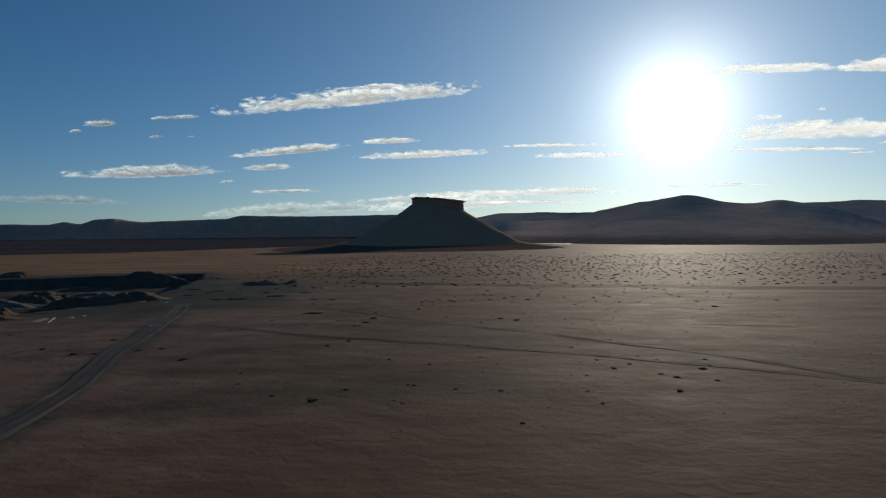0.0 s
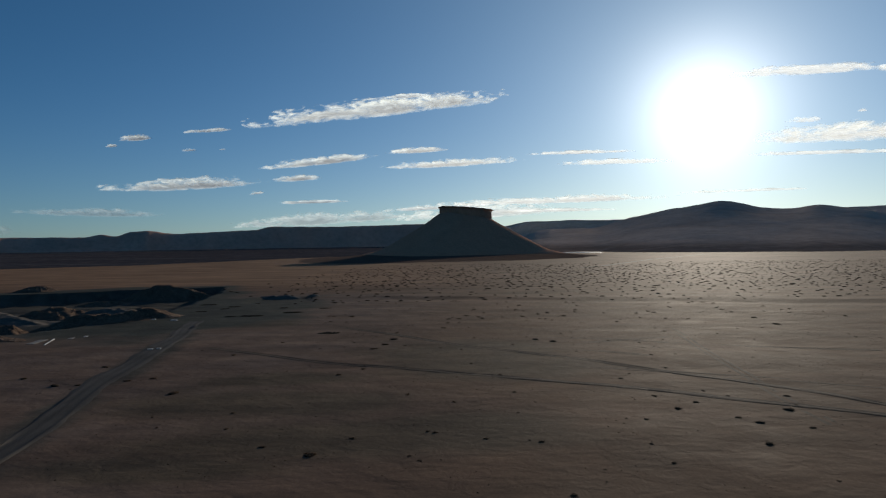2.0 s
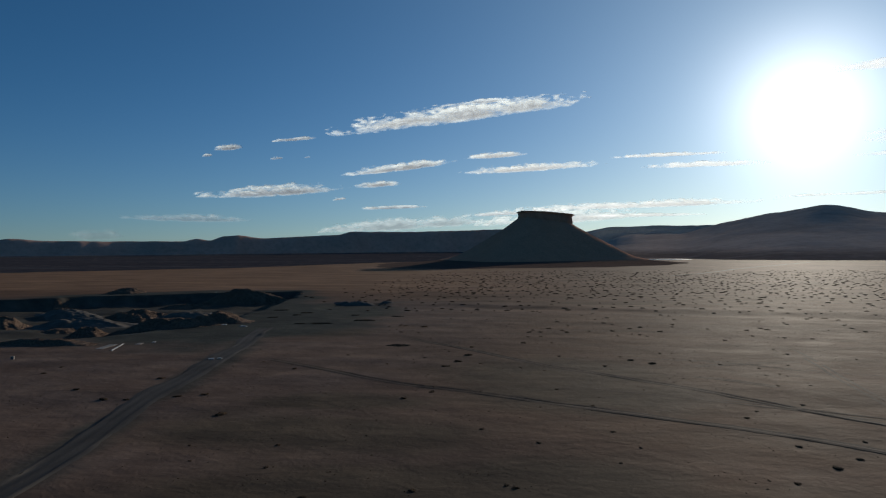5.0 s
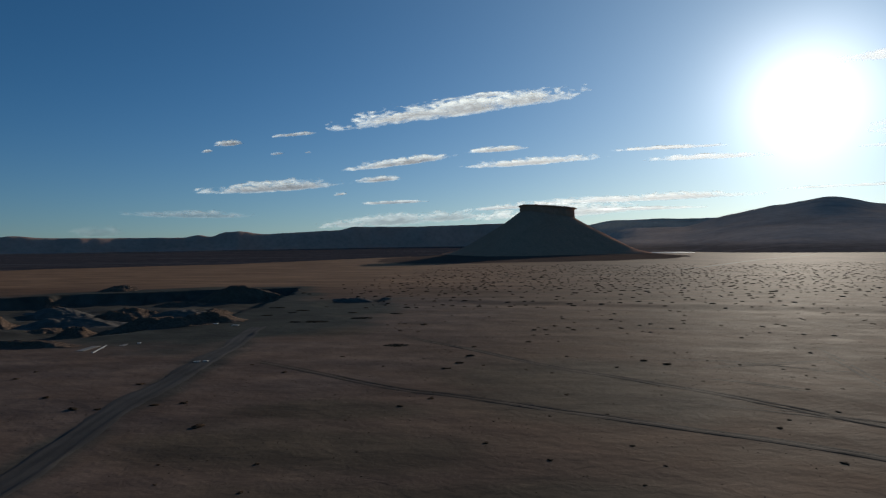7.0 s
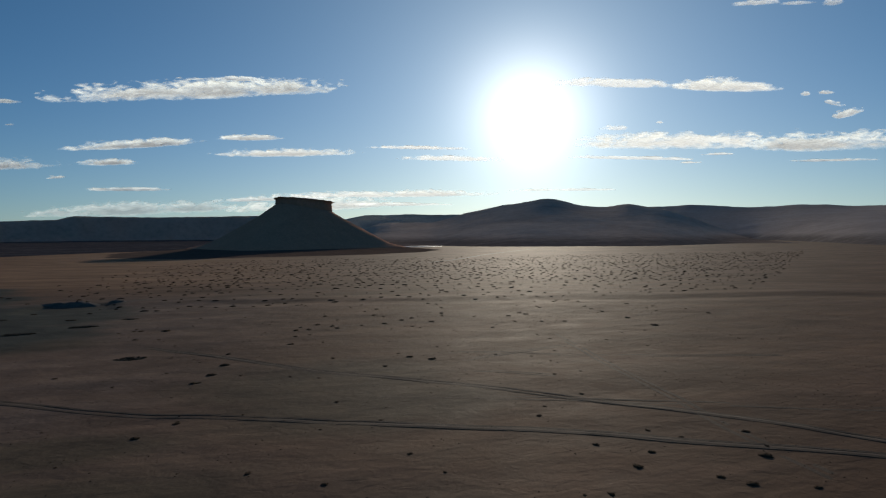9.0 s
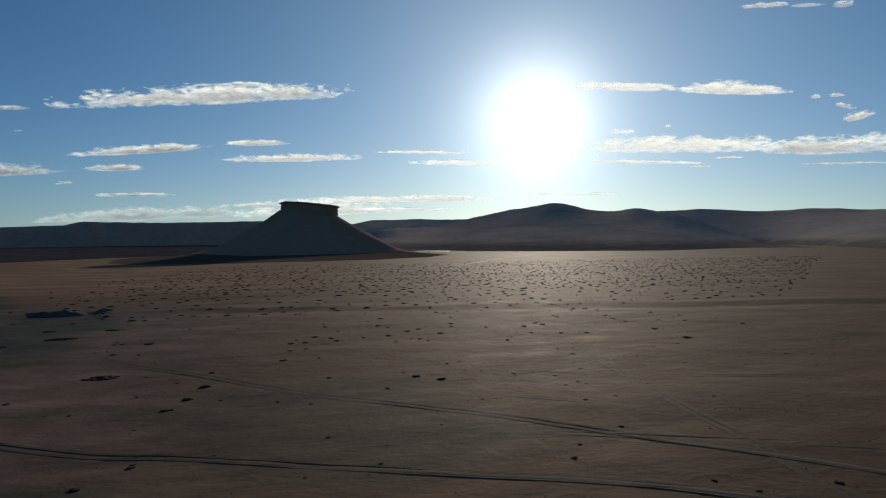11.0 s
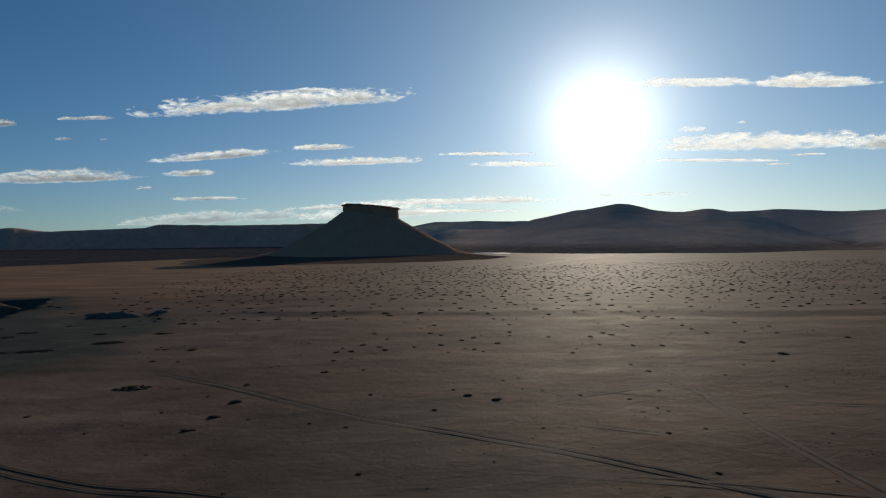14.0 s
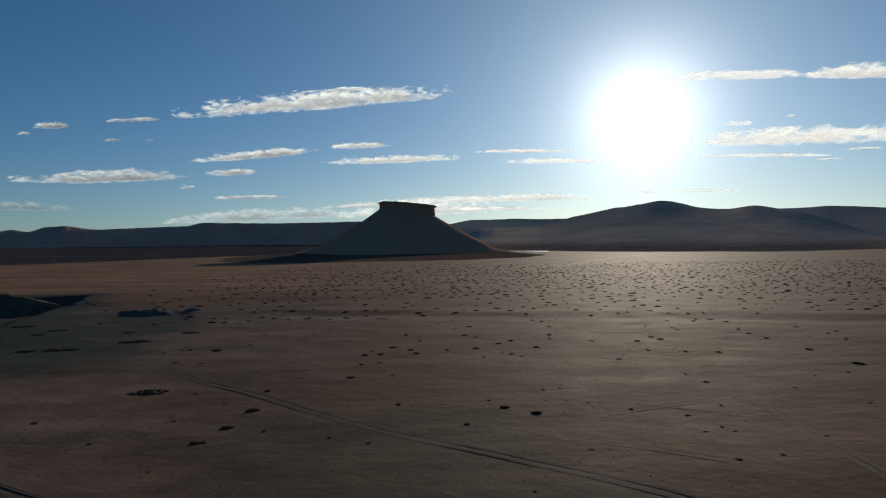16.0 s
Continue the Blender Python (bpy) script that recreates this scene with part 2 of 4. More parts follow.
def shrub_material(name, dark, light, glow=0.4):
    """Dry leaves; glow: the share of light that comes through them."""
    k = Mat(name)
    info = k.t.nodes.new("ShaderNodeNewGeometry")
    c = k.ramp(info.outputs["Random Per Island"], [(0.0, dark), (1.0, light)])
    ob = k.t.nodes.new("ShaderNodeObjectInfo")
    c = k.mix(0.5, c, k.ramp(ob.outputs["Random"], [(0.0, (0.30, 0.34, 0.30)), (1.0, (0.66, 0.60, 0.50))]), "OVERLAY")
    k.done(c, 0.9, None, 0.02)
    thin = k.node("ShaderNodeBsdfTranslucent", Color=c)
    both = k.node("ShaderNodeMixShader", Fac=glow)
    k.t.links.new(k.p.outputs[0], both.inputs[1])
    k.t.links.new(thin.outputs[0], both.inputs[2])
    k.t.links.new(both.outputs[0], k.out.inputs["Surface"])
    return k.m


def cloud_material():
    k = Mat("cloud")
    g = k.t.nodes.new("ShaderNodeTexCoord")
    sep = k.node("ShaderNodeSeparateXYZ", Vector=g.outputs["Generated"])
    info = k.t.nodes.new("ShaderNodeObjectInfo")
    sepc = k.node("ShaderNodeSeparateColor", Color=info.outputs["Color"])

    def field(stretch, scale, detail, rough, distort, lean=0.0):
        """Noise in the cloud's own space, another stretch of it for each cloud."""
        mp = k.t.nodes.new("ShaderNodeMapping")
        k.t.links.new(g.outputs["Object"], mp.inputs[0])
        mp.inputs["Scale"].default_value = stretch
        shift = k.node("ShaderNodeCombineXYZ", X=k.math("MULTIPLY", info.outputs["Random"], 7000.0), Y=k.math("MULTIPLY", info.outputs["Random"], 3100.0))
        k.t.links.new(shift.outputs[0], mp.inputs["Location"])
        mp.inputs["Rotation"].default_value = (0, lean, 0)
        return k.noise(mp.outputs[0], scale, detail, rough, distort)

    up = sep.outputs[2]
    dx = k.math("ABSOLUTE", k.math("MULTIPLY", k.math("SUBTRACT", sep.outputs[0], 0.5), 2.0))
    off = k.math("SUBTRACT", up, 0.36)
    above = k.math("POWER", k.math("DIVIDE", k.math("MAXIMUM", off, 0.0), 0.50), 1.6)
    below = k.math("POWER", k.math("DIVIDE", k.math("MAXIMUM", k.math("MULTIPLY", off, -1.0), 0.0), 0.24), 2.0)
    r2 = k.math("ADD", k.math("POWER", dx, 2.2), k.math("ADD", above, below))
    loose = k.math("ADD", k.math("MULTIPLY", up, 1.3), 0.35, True)
    n1 = field((0.45, 0.3, 1.5), 0.0075, 3, 0.5, 0.4)
    n2 = field((0.60, 0.3, 1.6), 0.022, 3, 0.5, 0.5, 0.3)
    n3 = field((0.70, 0.3, 1.4), 0.060, 3, 0.55, 0.6, 0.3)
    rough = k.math("MULTIPLY", k.math("SUBTRACT", n1, 0.5), 1.8)
    rough = k.math("ADD", rough, k.math("MULTIPLY", k.math("SUBTRACT", n2, 0.5), 2.0))
    rough = k.math("ADD", rough, k.math("MULTIPLY", k.math("SUBTRACT", n3, 0.5), k.math("ADD", 0.4, k.math("MULTIPLY", sepc.outputs[2], 2.2))))
    body = k.math("ADD", k.math("SUBTRACT", 0.90, r2), k.math("MULTIPLY", rough, loose))
    alpha = k.math("MULTIPLY", k.math("MULTIPLY", body, 1.5, True), sepc.outputs[0], True)
    # shading painted in: grey in the lower core, bright at the rims and on the knobs
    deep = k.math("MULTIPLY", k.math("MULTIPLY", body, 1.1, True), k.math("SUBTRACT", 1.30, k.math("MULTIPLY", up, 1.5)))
    painted_shade = k.math("ADD", k.math("MULTIPLY", deep, 0.85), k.math("MULTIPLY", k.math("SUBTRACT", 0.5, n2), 1.3))
    tint = k.ramp(painted_shade, [(0.10, (0.83, 0.94, 1.0)), (0.33, (0.57, 0.66, 0.74)), (0.64, (0.29, 0.33, 0.385))])
    # whitened by nearness to the sun: its light put into the colour
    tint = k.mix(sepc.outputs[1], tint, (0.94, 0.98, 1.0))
    billow = k.math("ADD", k.math("MULTIPLY", n1, 0.8), k.math("ADD", k.math("MULTIPLY", n2, 0.5), k.math("MULTIPLY", n3, 0.10)))
    shape = k.bump(billow, 0.7, 40.0)
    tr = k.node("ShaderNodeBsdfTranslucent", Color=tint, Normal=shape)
    di = k.node("ShaderNodeBsdfDiffuse", Color=(0.75, 0.75, 0.75, 1), Normal=shape)
    mx = k.node("ShaderNodeMixShader", Fac=0.06)
    k.t.links.new(tr.outputs[0], mx.inputs[1])
    k.t.links.new(di.outputs[0], mx.inputs[2])
    clear = k.node("ShaderNodeBsdfTransparent")
    fin = k.t.nodes.new("ShaderNodeMixShader")
    k.put(fin.inputs[0], alpha)
    k.t.links.new(clear.outputs[0], fin.inputs[1])
    k.t.links.new(mx.outputs[0], fin.inputs[2])
    k.t.links.new(fin.outputs[0], k.out.inputs["Surface"])
    return k.m


M_SAND = sand_material()
M_MESA = rock_material("mesa_talus", (0.430, 0.226, 0.144), (0.510, 0.270, 0.174), 0.03)
M_CLIFF = rock_material("mesa_cliff", (0.360, 0.190, 0.122), (0.500, 0.270, 0.176), 0.05, 0.85, 0.35)
M_HILL_DARK = hill_material("dark_gravel_hill", (0.044, 0.045, 0.052), (0.500, 0.305, 0.235))
# stone colours raised to stand in for haze over the far hills
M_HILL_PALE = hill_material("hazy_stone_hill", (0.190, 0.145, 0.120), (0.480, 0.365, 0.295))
M_HILL_FAR = rock_material("haze_pale_ridge", (0.340, 0.290, 0.240), (0.460, 0.400, 0.340), 0.006)
M_HILL_EAST = hill_material("haze_grey_ridge", (0.150, 0.128, 0.116), (0.360, 0.305, 0.275))
# toned towards the mesa's shaded base, darker than the pale plain round it
M_FOOT = rock_material("foot_gravel", (0.100, 0.072, 0.058), (0.130, 0.095, 0.077), 0.03)
M_SHALE = spoil_material()
M_CLAY = soil_material("grey_clay", (0.090, 0.078, 0.066), (0.135, 0.115, 0.096))
M_ROAD = soil_material("graded_gravel", (0.040, 0.036, 0.033), (0.070, 0.063, 0.057), stretch=(1.2, 0.25, 1))
# both rut sands darkened in colour for the shade inside deep ruts
M_RUT = soil_material("rut_shade_sand", (0.062, 0.045, 0.034), (0.092, 0.067, 0.050), 0.9, 0.05)
M_RUT_OLD = soil_material("faint_rut_shade_sand", (0.070, 0.049, 0.036), (0.100, 0.070, 0.051), 0.9, 0.05)
M_CROWN = soil_material("loose_sand", (0.092, 0.067, 0.050), (0.124, 0.090, 0.068), 0.9, 0.05)
M_TRAIL = soil_material("pale_dust", (0.080, 0.058, 0.042), (0.108, 0.080, 0.059))
M_PAN = soil_material("salt_crust", (0.45, 0.43, 0.40), (0.62, 0.60, 0.56), 0.6)
M_SHRUB = shrub_material("dry_shrub", (0.070, 0.046, 0.032), (0.125, 0.084, 0.058))
M_SCRUB = shrub_material("dense_scrub", (0.040, 0.032, 0.024), (0.066, 0.054, 0.040), 0.1)
M_BELT = shrub_material("far_shrub", (0.030, 0.021, 0.015), (0.060, 0.041, 0.029), 0.15)
M_TWIG = soil_material("shrub_wood", (0.030, 0.024, 0.018), (0.070, 0.056, 0.042))
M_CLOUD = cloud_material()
M_CONCRETE = soil_material("weathered_concrete", (0.15, 0.14, 0.13), (0.25, 0.235, 0.215), 0.8)
M_WHITE = soil_material("white_sheet", (0.34, 0.34, 0.33), (0.48, 0.48, 0.46), 0.6)


# ---------------------------------------------------------------- shape helpers
def hash2(ix, iy, seed):
    h = (ix * 374761393 + iy * 668265263 + seed * 974634541) & 0xFFFFFFFF
    h = ((h ^ (h >> 13)) * 1274126177) & 0xFFFFFFFF
    return ((h ^ (h >> 16)) & 0xFFFF) / 65535.0


def vnoise(x, y, seed=0):
    x, y = np.asarray(x, float), np.asarray(y, float)
    ix, iy = np.floor(x).astype(np.int64), np.floor(y).astype(np.int64)
    u, v = x - ix, y - iy
    u, v = u * u * (3 - 2 * u), v * v * (3 - 2 * v)
    a, b = hash2(ix, iy, seed), hash2(ix + 1, iy, seed)
    c, d = hash2(ix, iy + 1, seed), hash2(ix + 1, iy + 1, seed)
    return (a * (1 - u) + b * u) * (1 - v) + (c * (1 - u) + d * u) * v


def fbm(x, y, seed=0, octaves=4):
    """Smooth noise about 0, within -0.5 to 0.5."""
    total, amp, s = 0.0, 0.5, 1.0
    for o in range(octaves):
        total = total + amp * (vnoise(np.asarray(x) * s, np.asarray(y) * s, seed + o * 17) - 0.5)
        amp, s = amp * 0.5, s * 2.03
    return total


def step(x, a, b):
    t = np.clip((np.asarray(x, float) - a) / (b - a), 0, 1)
    return t * t * (3 - 2 * t)


def bell(x, c, w):
    return np.exp(-(((np.asarray(x, float) - c) / w) ** 2))


def inside(x, y, poly):
    """Distance to the polygon's edge, positive inside."""
    x, y = np.asarray(x, float), np.asarray(y, float)
    d = np.full(np.broadcast(x, y).shape, 1e9)
    odd = np.zeros(d.shape, bool)
    for (ax, ay), (bx, by) in zip(poly, poly[1:] + poly[:1]):
        ex, ey = bx - ax, by - ay
        t = np.clip(((x - ax) * ex + (y - ay) * ey) / (ex * ex + ey * ey), 0, 1)
        d = np.minimum(d, np.hypot(x - ax - t * ex, y - ay - t * ey))
        cross = ((ay > y) != (by > y)) & (x < ex * (y - ay) / (by - ay + 1e-12) + ax)
        odd ^= cross
    return np.where(odd, d, -d)


QUARRY = [(-380, 330), (-335, 372), (-290, 405), (-222, 430), (-160, 462), (-142, 400), (-134, 335), (-119, 262), (-142, 247),
          (-162, 222), (-210, 208), (-330, 235)]
HOLLOW = [(-106, 363), (-97, 366), (-84, 363), (-73, 368), (-68, 336), (-86, 316), (-108, 330)]
FLAT = [(-150, 205), (-95, 205), (-60, 262), (-52, 300), (-66, 372), (-112, 372), (-150, 480), (-250, 470), (-340, 400)]


def ground_z(x, y):
    x, y = np.asarray(x, float), np.asarray(y, float)
    near = step(y, 20, 120) * (1 - step(y, 700, 1300))
    z = 0.9 * fbm(x / 170, y / 48, 3) * near + 0.55 * fbm(x / 30, y / 15, 5) * near
    # a shallow wash across the plain
    wash = y - (333 - 0.214 * x) - 10 * fbm(x / 60, x * 0, 8)
    z = z - 0.5 * bell(wash, 0, 9) * step(x, -75, -35) + 0.25 * bell(wash, 17, 8) * step(x, -75, -35)
    wobble = 26 * fbm(x / 38, y / 38, 11, 5)
    z = z - 7.0 * step(inside(x, y, QUARRY) + wobble, -1, 7) - 1.1 * step(inside(x, y, HOLLOW) + 0.4 * wobble, -0.5, 5)
    z = z + 6.0 * fbm(x / 34, y / 30, 21, 5) * step(inside(x, y, QUARRY), 2, 16)
    return z


def mesh_object(name, verts, faces, material, parent=None, smooth=True):
    me = bpy.data.meshes.new(name)
    me.from_pydata([tuple(map(float, v)) for v in verts], [], faces)
    me.materials.append(material)
    if smooth:
        me.polygons.foreach_set("use_smooth", [True] * len(me.polygons))
    me.update()
    ob = new(name, me)
    if parent is not None:
        ob.parent = parent
    return ob


def grid_faces(rows, cols, wrap=False):
    out = []
    for i in range(rows - 1):
        for j in range(cols if wrap else cols - 1):
            k = (j + 1) % cols
            out.append((i * cols + j, i * cols + k, (i + 1) * cols + k, (i + 1) * cols + j))
    return out


# ---------------------------------------------------------------- ground
def spaced(lo, a, b, hi, fine, grow=1.25):
    """Even steps from a to b, growing steps out to lo and hi."""
    mid = list(np.arange(a, b + 0.1, fine))
    left, right, s = [], [], fine
    p = a
    while p > lo:
        s *= grow
        p -= s
        left.append(max(p, lo))
    s, p = fine, mid[-1]
    while p < hi:
        s *= grow
        p += s
        right.append(min(p, hi))
    return np.array(left[::-1] + mid + right)


ROAD_X, ROAD_Y = (-44, -54, -63, -67, -75, -83, -89, -97, -102), (-60, 10, 80, 110, 140, 185, 215, 240, 264)


def build_ground():
    xs = spaced(-4950, -390, 250, 4950, 2.5)
    ys = spaced(-4950, 60, 520, 4950, 2.2)
    gx, gy = np.meshgrid(xs, ys)
    gz = ground_z(gx, gy)
    verts = np.stack([gx.ravel(), gy.ravel(), gz.ravel()], 1)
    ob = mesh_object("ground", verts, grid_faces(len(ys), len(xs)), M_SAND)
    clay = step(np.maximum(inside(gx, gy, FLAT) + 46 * fbm(gx / 34, gy / 22, 31, 5), inside(gx, gy, QUARRY) + 6), -9, 16)
    axis = np.interp(gy, ROAD_Y, ROAD_X)
    clay = np.maximum(clay, 0.8 * (1 - step(np.abs(gx - axis) + 9 * fbm(gx / 9, gy / 14, 33), 2.0, 7.0)) * (1 - step(gy, 225, 250)))
    pale = step(gy + 60 * fbm(gx / 90, gy / 40, 37), 400, 520) * (1 - step(gx, -120, 120))
    # strongest at the quarry's face, lifting its shade in the colour
    pit_lift = step(inside(gx, gy, QUARRY) + 26 * fbm(gx / 38, gy / 38, 11, 5), -2, 3) * (1 - 0.55 * step(inside(gx, gy, QUARRY), 9, 18))
    # reddish soil on the road's side of the plain, darker olive tone in oval patches
    rust = step(-gx + 34 * fbm(gx / 55, gy / 40, 35), -25, 50) * step(gy, 40, 90) * (1 - step(gy + 40 * fbm(gx / 60, gy / 30, 36), 330, 420))
    rust = rust * (0.55 + 0.9 * np.clip(fbm(gx / 22, gy / 9, 38) + 0.3, 0, 1))
    wide = 0.5 * fbm(gx / 28, gy / 9, 39, 5)
    olive = np.zeros_like(gx)
    for cx, cy, rx, ry in ((-30, 126, 36, 15), (-14, 105, 42, 12), (8, 180, 34, 26), (6, 112, 20, 9), (14, 158, 32, 17), (-34, 146, 20, 9), (-70, 245, 22, 14), (-40, 92, 24, 6)):
        olive = np.maximum(olive, 1 - step(np.hypot((gx - cx) / rx, (gy - cy) / ry) + 1.5 * wide, 0.45, 1.15))
    for word, value in (("clay", clay), ("pale", pale), ("pit", pit_lift), ("rust", rust), ("olive", 0.9 * olive)):
        zone = ob.data.attributes.new(word, "FLOAT", "POINT")
        zone.data.foreach_set("value", np.clip(value, 0, 1).ravel().astype(np.float32))
    return tagged(ob, "flat brown desert plain of sand and gravel", "ground", kind="structure")


build_ground()

HUB = (0.0, 70.0)


def build_range(name, label, az0, az1, foot, crest, ridge, material, rows=46, seed=1, rugged=1.0, shape=1.7, stepdeg=0.16, scarp=0.0):
    """A range of hills round the hub. ridge(az): the crest's height angle in degrees; foot(az): where its slope begins."""
    az = np.arange(az0, az1 + 1e-6, stepdeg)
    t = np.concatenate([np.linspace(0, 0.86, rows // 2), np.linspace(0.87, 1, rows - rows // 2), [1.03, 1.10]])
    A, Tt = np.meshgrid(az, t)
    f = foot(A)
    far = crest + 60 * fbm(A / 5.0, A * 0 + seed, seed, 3)
    R = f + (far - f) * Tt
    top = 30 + crest * np.tan(np.radians(ridge(A)))
    broad = sum(30 + crest * np.tan(np.radians(ridge(A + o))) for o in (-3, -2, -1, 0, 1, 2, 3)) / 7
    top = broad + (top - broad) * step(Tt, 0.55, 0.95)
    X, Y = HUB[0] + R * np.sin(np.radians(A)), HUB[1] + R * np.cos(np.radians(A))
    spur = 1 - np.abs(4 * fbm(X / 420 + 0.4 * fbm(X / 200, Y / 200, seed + 2, 2), Y / 620, seed + 3, 4))
    gully = 0.55 * (spur - 0.6) + 0.8 * fbm(X / 110, Y / 130, seed + 4, 4)
    up = np.clip(Tt, 0, 1) ** shape
    edge = 0.030 * fbm(A / 3.0, A * 0, seed + 6, 3)
    up = (1 - scarp) * up + scarp * step(Tt + edge, 0.940, 0.988)
    Z = -1.5 + 2.6 * step(Tt, 0, 0.10) + (top - 1.1) * up + rugged * 14 * gully * np.clip(Tt, 0, 1) * np.clip(1.02 - Tt, 0, 1) * 3.0 * np.clip(top / 90, 0.15, 1)
    Z = Z + 2.4 * fbm(X / 34, Y / 34, seed + 9, 3) * np.clip(Tt * 4, 0, 1) * np.clip((top - 10) / 60, 0, 1)
    Z[-2] -= 6
    Z[-1] = -30
    ob = mesh_object(name, np.stack([X.ravel(), Y.ravel(), Z.ravel()], 1), grid_faces(len(t), len(az)), material)
    # colour paled against shade and haze: by height on the rounded hills, by steepness on the scarps
    slope_lift = step(np.gradient(Z, axis=0) / np.gradient(R, axis=0) + 0.6 * edge, 0.03, 0.16) if scarp else step(Z + 200 * edge, 8, 36)
    bare = ob.data.attributes.new("slope_lift", "FLOAT", "POINT")
    bare.data.foreach_set("value", slope_lift.ravel().astype(np.float32))
    return tagged(ob, label, "hills", kind="structure")


def ridge_left(a):
    return (0.93 + 0.30 * step(a, -31.5, -23.5) + 0.24 * step(a, -24, -18) + 0.34 * step(a, -17.8, -16) + 0.14 * step(a, -10, -1)
            + 0.34 * step(a, -29.2, -27.9) * (1 - step(a, -26.8, -24.6)) + 0.22 * bell(a, -30.2, 0.7) + 0.2 * bell(a, -43.6, 1.2)
            + 0.10 * fbm(a / 1.2, a * 0, 41, 3) - 0.35 * step(a, 4, 8))


def ridge_middle(a):
    return 1.55 + 0.5 * step(a, 5.5, 9) + 0.08 * bell(a, 13, 1.5) - 0.25 * step(a, 17, 22) + 0.06 * fbm(a, a * 0, 43, 3)


def ridge_right(a):
    return (-1.3 + 2.60 * step(a, 4, 10.5) + 0.75 * step(a, 14.5, 18.5) + 1.0 * step(a, 16.5, 23.5) + 0.45 * bell(a, 26, 1.9)
            + 0.25 * bell(a, 33.4, 1.2) - 0.45 * step(a, 27, 31) - 3.3 * step(a, 34.5, 46) + 0.10 * fbm(a / 1.0, a * 0, 47, 3))


def ridge_far_right(a):
    return (2.52 + 0.12 * bell(a, 38.7, 1.2) + 0.12 * bell(a, 47.5, 1.8) - 0.25 * step(a, 40, 44) - 0.1 * step(a, 49, 51)
            + 0.06 * fbm(a / 1.3, a * 0, 53, 3) - 1.2 * step(a, 56, 78))


build_range("hills_west", "long low dark gravel hills with flat tops", -80, 4.5, lambda a: 900 + 480 * step(a, -30, -4) + 900 * step(a, -3, 5), 4450, ridge_left,
            M_HILL_DARK, 64, 1, 0.06, 2.0, scarp=0.92)
build_range("hills_north", "distant flat-topped ridge behind the mesa, paled for haze", 1.5, 24, lambda a: 3300 + 0 * a, 4650, ridge_middle, M_HILL_FAR, 20, 5, 0.4)
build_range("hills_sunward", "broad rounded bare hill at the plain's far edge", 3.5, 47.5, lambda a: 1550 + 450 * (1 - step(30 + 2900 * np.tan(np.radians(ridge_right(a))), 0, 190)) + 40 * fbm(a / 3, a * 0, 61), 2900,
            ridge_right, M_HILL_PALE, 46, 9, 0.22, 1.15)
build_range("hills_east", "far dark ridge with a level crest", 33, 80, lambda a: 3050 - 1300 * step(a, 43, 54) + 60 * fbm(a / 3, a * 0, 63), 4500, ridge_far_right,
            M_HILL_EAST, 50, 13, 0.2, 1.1)


